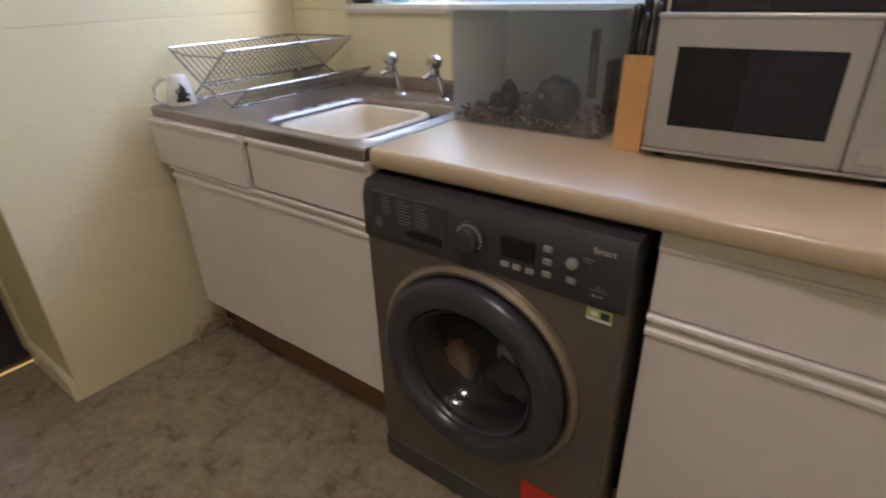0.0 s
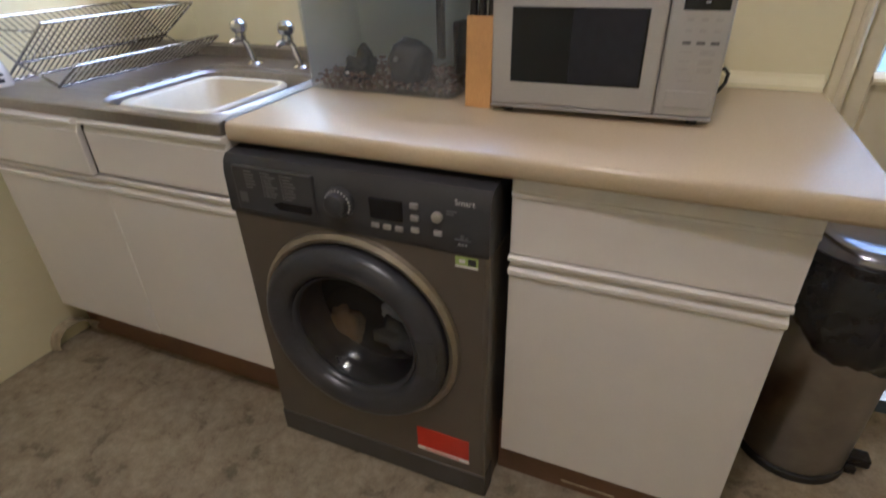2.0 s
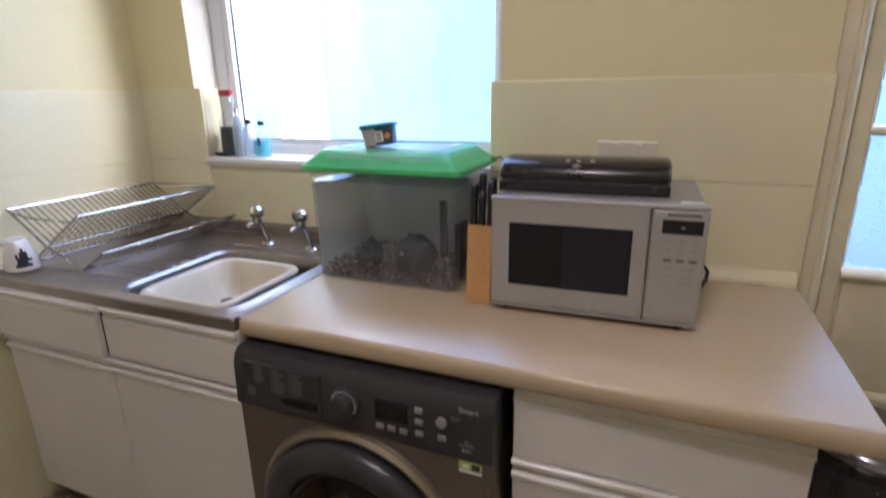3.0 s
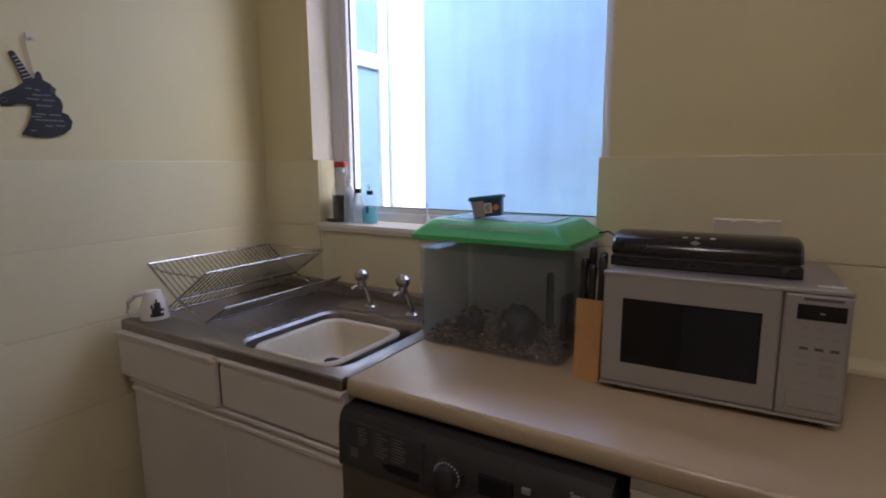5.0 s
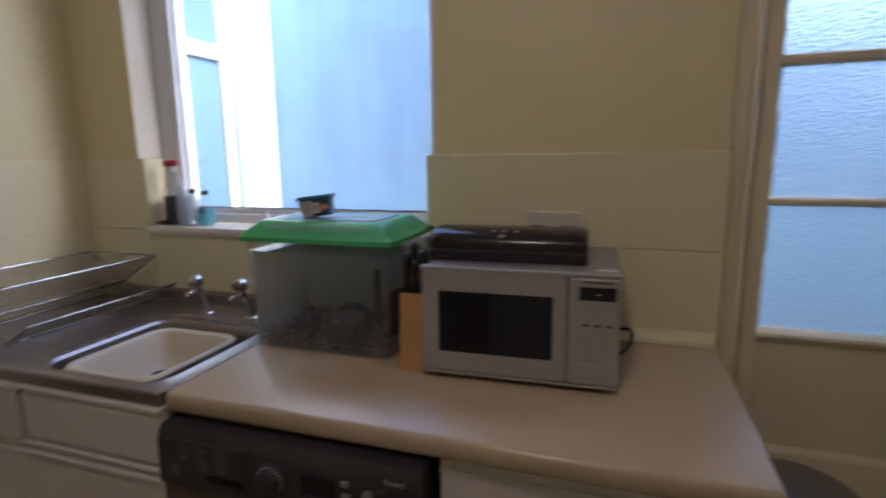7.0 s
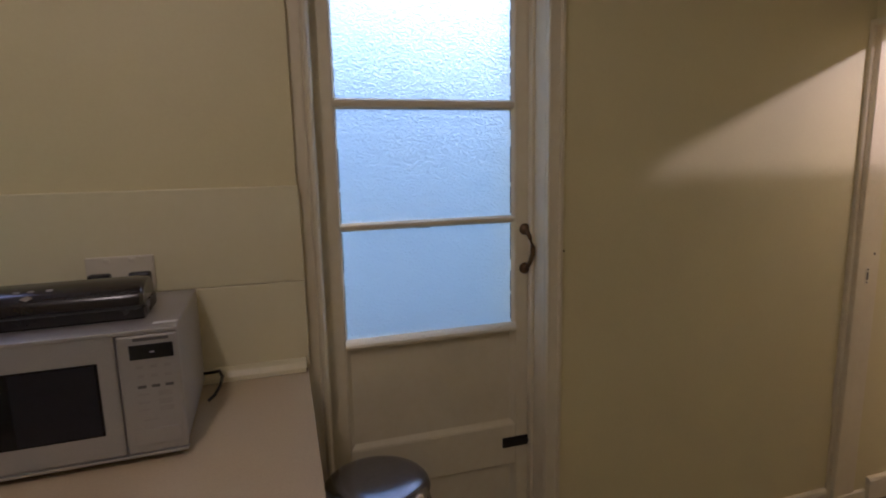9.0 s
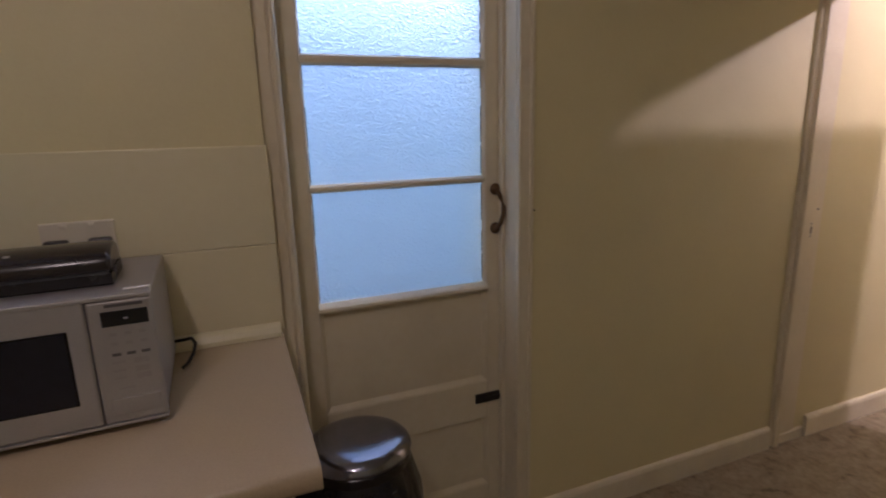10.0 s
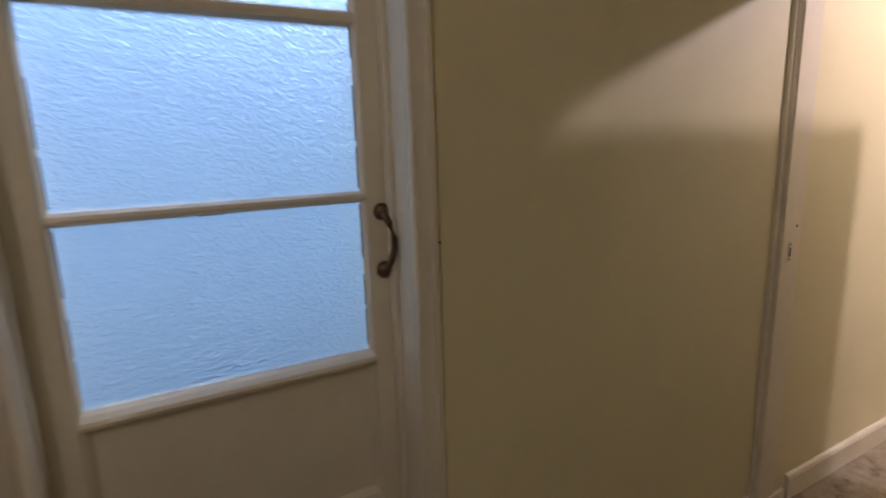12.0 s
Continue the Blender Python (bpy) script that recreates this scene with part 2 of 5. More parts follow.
# pale body colour paints the haze that murky water scatters
M_MURK = clear("murk", (0.975, 0.98, 0.99), 0.5, 0.36, (0.70, 0.73, 0.76), 1.02)
M_ROCK = material("dark_ornament", (0.012, 0.013, 0.017), 0.6, vary=0.25, big=25, fine=90, bump=0.6)
M_PEBBLE = pebbles("gravel")
M_GLASS = clear("window_glass", (0.97, 0.985, 0.99), 0.01, 0.985)
M_HAMMER = hammered("hammered_glass")
# grey body share paints a faint sheen over the porthole
M_WASHGLASS = clear("washer_door_glass", (0.80, 0.80, 0.82), 0.05, 0.945, (0.20, 0.20, 0.22), 1.5)
M_BOTTLE = clear("clear_bottle_plastic", (0.95, 0.96, 0.97), 0.06, 0.965, (0.75, 0.79, 0.84))
M_TEAL = clear("teal_soap", (0.30, 0.80, 0.88), 0.06, 0.5, (0.25, 0.68, 0.78))
M_SOAPW = material("white_bottle", (0.72, 0.76, 0.80), 0.35, vary=0.05, bump=0.03)
M_BLUEB = clear("milky_bottle_plastic", (0.90, 0.94, 0.97), 0.1, 0.55, (0.70, 0.78, 0.86))
M_LIQ = material("dark_liquid", (0.012, 0.014, 0.03), 0.15, vary=0.1, bump=0.0)
M_REDCAP = material("red_cap", (0.42, 0.03, 0.04), 0.35, vary=0.06, bump=0.02)
M_MUG = material("white_glaze", (0.80, 0.78, 0.75), 0.15, vary=0.03, bump=0.0, coat=0.3)
M_TUB = material("navy_tub", (0.035, 0.07, 0.14), 0.35, vary=0.1, big=20, bump=0.02)
M_TUBLID = material("teal_lid", (0.02, 0.15, 0.20), 0.3, vary=0.06, bump=0.02)
M_LABEL = material("grey_label", (0.42, 0.40, 0.40), 0.5, vary=0.08, big=30, bump=0.0)
M_WHITE = material("white_print", (0.80, 0.79, 0.77), 0.5, vary=0.03, bump=0.0)
M_ORANGE = material("orange_print", (0.75, 0.30, 0.06), 0.5, vary=0.1, bump=0.0)
M_RED = material("red_sticker", (0.62, 0.035, 0.012), 0.35, vary=0.06, big=14, bump=0.02)
M_LIME = material("lime_label", (0.42, 0.55, 0.16), 0.4, vary=0.05, bump=0.0)
M_SLATE = material("black_plaque", (0.016, 0.015, 0.022), 0.45, vary=0.15, big=20, bump=0.1)
M_STRING = material("pale_string", (0.62, 0.56, 0.50), 0.8, vary=0.1, bump=0.2)
M_SOCKET = material("white_socket_plastic", (0.74, 0.68, 0.55), 0.3, vary=0.03, bump=0.02)
M_BRONZE = material("worn_bronze", (0.20, 0.125, 0.07), 0.32, metal=0.9, vary=0.2, big=40, bump=0.1)
M_IRON = material("black_iron", (0.02, 0.017, 0.015), 0.5, vary=0.15, bump=0.15)
M_LINO = material("curled_vinyl", (0.52, 0.43, 0.29), 0.5, vary=0.2, big=25, bump=0.1)
M_BLUEW = material("blue_render", (0.33, 0.52, 0.83), 0.85, vary=0.09, big=1.4, fine=9, bump=0.5, bump_scale=40, stretch=(1.6, 1.6, 0.16))
M_WHITEW = material("white_render", (0.86, 0.90, 0.92), 0.8, vary=0.03, big=1.5, fine=30, bump=0.3)
M_SURR = material("pale_green_render", (0.42, 0.52, 0.48), 0.8, vary=0.08, big=4, fine=40, bump=0.3)
M_PAVE = material("yard_concrete", (0.075, 0.078, 0.08), 0.85, vary=0.15, big=3, bump=0.4)
M_NGLASS = material("neighbour_glass", (0.16, 0.27, 0.38), 0.08, vary=0.1, bump=0.0, coat=0.5)
M_CLOTH = material("tan_cloth", (0.42, 0.26, 0.14), 0.9, vary=0.15, fine=200, bump=0.4)
M_CLOTH2 = material("slate_cloth", (0.07, 0.075, 0.09), 0.9, vary=0.15, fine=200, bump=0.4)
M_CLOTH3 = material("white_cloth", (0.62, 0.62, 0.62), 0.9, vary=0.1, fine=200, bump=0.4)
M_CUP = material("grey_cupboard_paint", (0.42, 0.40, 0.38), 0.45, vary=0.04, bump=0.05)


# ---- mesh helpers ----
def cut_box(x0, x1, y0, y1, z0, z1, bev=0.0, seg=2):
    bm = bmesh.new()
    bmesh.ops.create_cube(bm, size=1)
    bm.transform(Matrix.Translation(((x0 + x1) / 2, (y0 + y1) / 2, (z0 + z1) / 2)) @ Matrix.Diagonal((x1 - x0, y1 - y0, z1 - z0, 1)))
    if bev:
        bmesh.ops.bevel(bm, geom=bm.edges[:], offset=bev, segments=seg, affect="EDGES", profile=0.5)
    return bm


def merge(bm, other, m=None):
    if m is not None:
        other.transform(m)
    me = bpy.data.meshes.new("tmp")
    other.to_mesh(me)
    other.free()
    bm.from_mesh(me)
    bpy.data.meshes.remove(me)
    return bm


def boxes(*specs, bev=0.0, seg=2):
    bm = bmesh.new()
    for s in specs:
        merge(bm, cut_box(*s, bev=bev, seg=seg))
    return bm


def loft(rings, close=True, cap0=False, cap1=False):
    """Skin through rings of equal length."""
    bm = bmesh.new()
    vs = [[bm.verts.new(p) for p in r] for r in rings]
    n = len(rings[0])
    for a, b in zip(vs, vs[1:]):
        for i in range(n if close else n - 1):
            bm.faces.new((a[i], a[(i + 1) % n], b[(i + 1) % n], b[i]))
    if cap0:
        bm.faces.new(vs[0][::-1])
    if cap1:
        bm.faces.new(vs[-1])
    bmesh.ops.recalc_face_normals(bm, faces=bm.faces[:])
    return bm


def ring(c, r, z, seg=24, axis="z", squash=1.0):
    out = []
    for i in range(seg):
        a = 2 * math.pi * i / seg
        u, v = r * math.cos(a), r * math.sin(a) * squash
        if axis == "z":
            out.append((c[0] + u, c[1] + v, z))
        elif axis == "y":
            out.append((c[0] + u, z, c[1] + v))
        else:
            out.append((z, c[0] + u, c[1] + v))
    return out


def lathe(c, profile, seg=24, axis="z", cap0=True, cap1=True):
    """profile: (radius, place along the axis); c: the other two coordinates."""
    return loft([ring(c, max(r, 1e-4), z, seg, axis) for r, z in profile], True, cap0, cap1)


def rrect(x0, x1, y0, y1, z, r, n=5):
    pts = []
    for cx, cy, a0 in ((x1 - r, y1 - r, 0), (x0 + r, y1 - r, 90), (x0 + r, y0 + r, 180), (x1 - r, y0 + r, 270)):
        for i in range(n + 1):
            a = radians(a0 + 90 * i / n)
            pts.append((cx + r * math.cos(a), cy + r * math.sin(a), z))
    return pts


def tube(pts, r, seg=8, closed=False):
    """A round wire through points."""
    P = [Vector(p) for p in pts]
    rings = []
    n = len(P)
    for i, p in enumerate(P):
        a = P[(i - 1) % n] if (closed or i > 0) else P[i]
        b = P[(i + 1) % n] if (closed or i < n - 1) else P[i]
        d = (b - a).normalized()
        up = Vector((0, 0, 1)) if abs(d.z) < 0.9 else Vector((0, 1, 0))
        s = d.cross(up).normalized()
        t = s.cross(d).normalized()
        rings.append([tuple(p + r * (math.cos(2 * math.pi * k / seg) * s + math.sin(2 * math.pi * k / seg) * t)) for k in range(seg)])
    if closed:
        rings.append(rings[0])
    return loft(rings, True, not closed, not closed)


def prism(pts, axis, a0, a1):
    """A flat outline drawn out along an axis; pts in the other two coordinates, in x, y, z order."""
    def at(p, a):
        return {"x": (a, p[0], p[1]), "y": (p[0], a, p[1]), "z": (p[0], p[1], a)}[axis]
    return loft([[at(p, a0) for p in pts], [at(p, a1) for p in pts]], True, True, True)


def blob(c, s, seed, sub=2, rough=0.25):
    bm = bmesh.new()
    bmesh.ops.create_icosphere(bm, subdivisions=sub, radius=1)
    for v in bm.verts:
        k = 1 + rough * noise.noise(v.co * 1.7 + Vector((seed, seed * 2.1, 0)))
        v.co = Vector((v.co.x * s[0] * k + c[0], v.co.y * s[1] * k + c[1], v.co.z * s[2] * k + c[2]))
    return bm


WORLD_AT = {}


def put(ob, at):
    WORLD_AT[ob] = Vector(at)
    return ob


def thing(name, at, label, category, group=""):
    ob = new(name)
    ob.location = at
    ob.empty_display_size = 0.05
    put(ob, at)
    return tagged(ob, label, category, group)


def part(name, bm, mat, parent, label="", smooth=None, see=True):
    """One mesh under a thing or part; the bmesh is drawn in world metres."""
    me = bpy.data.meshes.new(name)
    at = WORLD_AT[parent] if parent else Vector((0, 0, 0))
    bm.transform(Matrix.Translation(-at))
    if smooth is not None:
        lim = radians(smooth)
        for f in bm.faces:
            f.smooth = True
        for e in bm.edges:
            if len(e.link_faces) == 2 and e.calc_face_angle(0) > lim:
                e.smooth = False
    bm.to_mesh(me)
    bm.free()
    me.materials.append(mat)
    ob = new(name, me)
    if parent:
        ob.parent = parent
    put(ob, at)
    if not see:
        ob.visible_shadow = False
    return tagged(ob, label)


def whole(name, bm, mat, label, category, kind="", group="", smooth=None, at=None):
    """A thing or a piece of the setting that is one mesh."""
    if at:
        bm.transform(Matrix.Translation(-Vector(at)))
    ob = part(name, bm, mat, None, smooth=smooth)
    if at:
        ob.location = at
        put(ob, at)
    return tagged(ob, label, category, group, kind)


def lettering(text, size, m, mat, parent, name="lettering"):
    """Raised print in the built-in font, as a mesh."""
    cu = bpy.data.curves.new(name, "FONT")
    cu.body, cu.size, cu.extrude = text, size, 0.0002
    tmp = bpy.data.objects.new(name, cu)
    scene.collection.objects.link(tmp)
    bpy.context.view_layer.update()
    me = bpy.data.meshes.new_from_object(tmp.evaluated_get(bpy.context.evaluated_depsgraph_get()))
    bpy.data.objects.remove(tmp)
    bm = bmesh.new()
    bm.from_mesh(me)
    bm.transform(m)
    return part(name, bm, mat, parent)


DROP = 0.006  # the worktop and the sink sit this much under the 0.9 m datum of their numbers


def lower(*obs):
    for ob in obs:
        ob.location.z -= DROP


FACE_S = Matrix(((1, 0, 0, 0), (0, 0, -1, 0), (0, 1, 0, 0), (0, 0, 0, 1)))  # letters that face -y

# ---- the setting ----
YN = 0.652   # inner face of the window wall
YO = 0.90    # its outer face
XW = -0.995  # face of the short wall beside the sink
HC = 2.50    # ceiling
WX0, WX1, WZ0, WZ1 = -0.70, 0.405, 1.155, 2.40      # kitchen window
DX0, DX1, DZ1 = 1.228, 1.897, 2.05                  # back door
EX0, EX1, EZ0, EZ1 = 4.33, 5.33, 1.065, 2.05        # window of the room beyond
XP, XQ = 3.195, 3.30                                # partition with the inner doorway
YJ, ZJ = 0.144, 1.912                               # its jamb and head

floor = whole("floor", boxes((-1.39, 3.25, -2.30, YN, -0.12, 0.0)), M_VINYL,
              "mottled brown-grey sheet vinyl kitchen floor", "floor", "structure")
whole("floor_beyond", boxes((3.2525, 5.8, -2.30, YN, -0.12, -0.001)), M_VINYL,
      "mottled sheet vinyl of the next room", "floor", "structure")
whole("floor_hall", boxes((-2.9, -1.40, -2.30, YO, -0.12, 0.006)), M_CARPET,
      "dark hall carpet beyond the threshold", "floor", "structure")
whole("threshold_strip", prism([(-1.412, 0.0), (-1.372, 0.0), (-1.378, 0.007), (-1.392, 0.010), (-1.406, 0.007)], "y", -1.25, -0.462), M_BRASS,
      "worn brass threshold strip in the doorway", "threshold", "structure")
whole("ceiling", boxes((-2.9, 5.8, -2.30, YO, HC, HC + 0.12)), M_CEIL, "plain off-white painted ceiling", "ceiling", "structure")

whole("wall_north", boxes(
    (-1.39, WX0 - 0.024, YN, YO, 0, HC), (WX0 - 0.024, WX0, YN, YO, 0, 1.394), (WX0 - 0.024, WX0, 0.738, YO, 1.394, HC), (WX0 - 0.024, WX0, YN, 0.738, WZ1, HC), (WX0, WX1, YN, YO, 0, WZ0 - 0.012), (WX0, WX1, YN, YO, WZ1, HC), (WX1, 1.171, YN, YO, 0, HC), (1.171, DX0 - 0.006, YN + 0.034, YO, 0, DZ1), (1.171, DX0, YN, YO, DZ1, HC),
    (DX0, DX1, YN, YO, DZ1, HC), (DX1, EX0, YN, YO, 0, HC), (EX0, EX1, YN, YO, 0, EZ0), (EX0, EX1, YN, YO, EZ1, HC), (EX1, 5.8, YN, YO, 0, HC)),
    M_WALL, "cream painted plaster wall with window and back door", "wall", "structure")
whole("wall_west", boxes((-1.39, XW, -0.455, YN - 0.001, 0, HC)), M_WALL, "cream painted wall beside the sink", "wall", "structure")
whole("wall_hall", boxes((-1.50, -1.391, -2.30, -1.25, 0, HC), (-1.50, -1.391, -1.25, -0.462, 2.02, HC), (-1.50, -1.391, -0.462, YO, 0, HC)), M_WALL,
      "cream wall with the doorway to the hall", "wall", "structure")
whole("wall_hall_far", boxes((-3.0, -2.901, -2.30, YO, 0, HC), (-2.9, -1.501, 0.6, 0.7, 0, HC)), M_WALL, "plain wall of the dark hall", "wall", "structure")
whole("wall_south", boxes((-3.0, 5.9, -2.42, -2.301, 0, HC)), M_WALL, "cream painted wall opposite the worktop", "wall", "structure")
whole("wall_partition", boxes((XP, XQ, -2.30, YJ, 0, HC), (XP, XQ, YJ, YN - 0.001, ZJ, HC)), M_WALL,
      "cream partition wall with a narrow doorway", "wall", "structure")
whole("wall_east", boxes((5.801, 5.9, -2.30, YO, 0, HC)), M_WALL, "cream end wall of the next room", "wall", "structure")

# painted tile bands
tiles = tagged(new("tiling"), "cream painted-over wall tiles in level bands", "tiles", kind="structure")
put(tiles, (0, 0, 0))
for y0, y1, z0, z1 in ((-0.4545, 0.6515, 0.002, 0.3651), (-0.4545, 0.6515, 0.3655, 0.6245), (-0.4545, 0.6515, 0.625, 0.8855),
                       (-0.4545, 0.6515, 0.886, 1.137), (-0.4545, 0.6515, 1.1374, 1.392)):
    part("tile", cut_box(XW, XW + 0.007, y0, y1, z0, z1, 0.0022), M_TILE, tiles)
for x0, x1, z0, z1 in ((-0.987, WX0 + 0.012, 0.905, 1.1409), (-0.987, WX0 + 0.012, 1.1419, 1.394), (WX0 + 0.014, 0.376, 0.905, 1.139),
                       (0.378, 1.1765, 0.905, 1.1409), (0.378, 1.1765, 1.1419, 1.394)):
    part("tile", cut_box(x0, x1, YN - 0.011, YN, z0, z1, 0.0028), M_TILE, tiles)
part("tile", cut_box(0.378, WX1, YN + 0.001, 0.735, WZ0, 1.394, 0.002), M_TILE, tiles)
part("tile", cut_box(WX0, WX0 + 0.012, YN + 0.001, 0.735, WZ0 + 0.001, 1.394, 0.002), M_TILE, tiles)


def skirting(name, pts, axis, a0, a1):
    return whole(name, prism(pts, axis, a0, a1), M_SKIRT, "cream gloss painted skirting board", "skirting", "structure")


SK = [(YN, 0.0), (YN - 0.018, 0.0), (YN - 0.018, 0.086), (YN - 0.013, 0.097), (YN - 0.006, 0.102), (YN, 0.102)]
skirting("baseboard_north", SK, "x", 1.955, 3.172)
skirting("baseboard_stub", [(YN, 0.0), (YN - 0.010, 0.0), (YN - 0.010, 0.045), (YN, 0.05)], "x", 3.245, 3.400)
skirting("baseboard_beyond", SK, "x", 3.408, 5.79)
skirting("baseboard_west", [(-0.455, 0.0), (-0.472, 0.0), (-0.472, 0.075), (-0.465, 0.085), (-0.455, 0.087)], "x", -1.368, -0.9955)

# door lining of the inner doorway
lin = tagged(new("door_lining"), "painted door lining with stop and empty lock keep", "door frame", kind="structure")
put(lin, (0, 0, 0))
part("lining_board", cut_box(3.176, 3.336, YN - 0.006, YN, 0.0, ZJ, 0.002), M_GLOSS, lin)
part("door_stop", prism([(3.199, YN - 0.006), (3.201, YN - 0.016), (3.206, YN - 0.020), (3.228, YN - 0.020), (3.233, YN - 0.016), (3.235, YN - 0.006)], "z", 0.0, ZJ), M_GLOSS, lin)
part("bead", prism([(3.170, YN), (3.172, YN - 0.010), (3.178, YN - 0.013), (3.184, YN - 0.010), (3.186, YN)], "z", 0.45, ZJ), M_GLOSS, lin)
part("lining_head", cut_box(3.172, 3.336, YJ, YN, ZJ - 0.022, ZJ, 0.002), M_GLOSS, lin)
part("lining_jamb", cut_box(3.176, 3.336, YJ, YJ + 0.014, 0.0, ZJ - 0.023, 0.002), M_GLOSS, lin)
keep = part("lock_keep", boxes((3.268, 3.286, YN - 0.0075, YN - 0.006, 0.945, 1.012)), M_SKIRT, lin, "painted-over lock keep")
# black plate on the keep: the empty hole's shade as colour
part("keep_hole_shade", boxes((3.2735, 3.2815, YN - 0.0082, YN - 0.0075, 0.962, 0.992)), M_IRON, keep)
part("keep_screw", lathe((3.277, 1.003), [(0.0035, YN - 0.0085), (0.0035, YN - 0.0076)], 8, "y"), M_IRON, keep)
part("keep_screw", lathe((3.277, 0.952), [(0.0035, YN - 0.0085), (0.0035, YN - 0.0076)], 8, "y"), M_IRON, keep)
# black disc that paints the shade of an old screw hole
part("old_hole_shade", lathe((3.306, 1.062), [(0.005, YN - 0.0068), (0.005, YN - 0.0061)], 10, "y"), M_IRON, lin)

# ---- kitchen window ----
win = tagged(new("window_1"), "white plastic framed kitchen window with clear glass", "window", kind="structure")
put(win, (0, 0, 0))
YF0, YF1 = 0.738, 0.80


def frame_bar(x0, x1, z0, z1, y0=YF0, y1=YF1, b=0.006):
    return cut_box(x0, x1, y0, y1, z0, z1, b)


part("window_frame", boxes((WX0 + 0.001, WX0 + 0.058, YF0, YF1, WZ0 + 0.004, WZ1 - 0.002), (WX1 - 0.045, WX1 - 0.001, YF0, YF1, WZ0 + 0.004, WZ1 - 0.002),
     (WX0 + 0.058, WX1 - 0.045, YF0, YF1, WZ0 + 0.004, WZ0 + 0.040), (WX0 + 0.058, WX1 - 0.045, YF0, YF1, WZ1 - 0.05, WZ1 - 0.002), bev=0.005), M_UPVC, win)
part("gasket", boxes((WX0 + 0.084, WX0 + 0.0865, YF0 + 0.022, YF0 + 0.03, WZ0 + 0.05, WZ1 - 0.06), (WX0 + 0.088, WX1 - 0.05, YF0 + 0.016, YF0 + 0.03, WZ0 + 0.058, WZ0 + 0.061)), M_RUBBER, win, "black rubber gasket")
part("sash", boxes((WX0 + 0.058, WX0 + 0.084, YF0 + 0.004, YF1 - 0.004, WZ0 + 0.040, WZ1 - 0.05), (WX1 - 0.048, WX1 - 0.0455, YF0 + 0.012, YF1, WZ0 + 0.04, WZ1 - 0.05),
     (WX0 + 0.084, WX1 - 0.048, YF0 + 0.014, YF1 - 0.004, WZ0 + 0.040, WZ0 + 0.058), bev=0.003), M_UPVC, win)
part("pane", boxes((WX0 + 0.086, WX1 - 0.049, 0.772, 0.776, WZ0 + 0.058, WZ1 - 0.05)), M_GLASS, win, see=False)
part("window_sill", prism([(YN - 0.028, WZ0 - 0.026), (YN - 0.032, WZ0 - 0.012), (YN - 0.028, WZ0), (YF0, WZ0 + 0.003), (YF0, WZ0 - 0.011), (YN, WZ0 - 0.011), (YN, WZ0 - 0.026)], "x", WX0 + 0.013, 0.377), M_REVEAL, win, "off-white painted sill")
part("reveal", prism([(WX0 - 0.024, YN + 0.001), (WX0 + 0.005, YF0 - 0.001), (WX0 - 0.024, YF0 - 0.001)], "z", 1.396, WZ1), M_REVEAL, win)
part("reveal", boxes((WX1 - 0.006, WX1 + 0.001, YN + 0.001, YF0 - 0.001, 1.396, WZ1)), M_REVEAL, win)

# bead chain of a blind, hanging beside the right reveal
bm = bmesh.new()
for i in range(150):
    bead = bmesh.new()
    bmesh.ops.create_icosphere(bead, subdivisions=1, radius=0.0026)
    merge(bm, bead, Matrix.Translation((0.381 + 0.002 * math.sin(i * 0.05), 0.684, 1.412 + i * 0.0063)))
chain = whole("blind_chain", bm, M_SOCKET, "white bead chain of a blind beside the window", "blind chain", at=(0.381, 0.684, 1.41))

# ---- back door ----
door = tagged(new("door_1"), "closed half-glazed cream painted wooden back door", "door", kind="structure")
put(door, (0, 0, 0))
Y0, Y1 = 0.750, 0.792
GX0, GX1 = 1.289, 1.839
part("stile", cut_box(DX0 + 0.002, GX0 - 0.004, Y0, Y1, 0.008, DZ1 - 0.02, 0.002), M_GLOSS, door)
part("stile", cut_box(GX1 + 0.004, DX1 - 0.002, Y0, Y1, 0.008, DZ1 - 0.02, 0.002), M_GLOSS, door)
part("rail", cut_box(GX0 - 0.0035, GX1 + 0.0035, Y0 + 0.0005, Y1, 0.418, 0.560, 0.002), M_GLOSS, door)
part("rail", cut_box(GX0 - 0.0035, GX1 + 0.0035, Y0 + 0.0005, Y1, 0.008, 0.150, 0.002), M_GLOSS, door)
part("rail", cut_box(GX0 - 0.0035, GX1 + 0.0035, Y0 + 0.0005, Y1, 1.965, DZ1 - 0.02, 0.002), M_GLOSS, door)
part("panel", cut_box(GX0 - 0.003, GX1 + 0.003, Y0 + 0.014, Y1 - 0.01, 0.561, 0.892), M_GLOSS, door)
part("panel", cut_box(GX0 - 0.003, GX1 + 0.003, Y0 + 0.014, Y1 - 0.01, 0.151, 0.417), M_GLOSS, door)
for z0, z1 in ((0.560, 0.892), (0.150, 0.418)):
    part("moulding", prism([(Y0 + 0.002, z0), (Y0 + 0.002, z0 + 0.003), (Y0 + 0.014, z0 + 0.018), (Y0 + 0.014, z0)], "x", GX0, GX1), M_GLOSS, door)
    part("moulding", prism([(GX0 - 0.003, Y0 + 0.002), (GX0, Y0 + 0.002), (GX0 + 0.012, Y0 + 0.0139), (GX0 - 0.003, Y0 + 0.0139)], "z", z0 + 0.001, z1), M_GLOSS, door)
    part("moulding", prism([(GX1 + 0.003, Y0 + 0.002), (GX1, Y0 + 0.002), (GX1 - 0.012, Y0 + 0.0139), (GX1 + 0.003, Y0 + 0.0139)], "z", z0 + 0.001, z1), M_GLOSS, door)
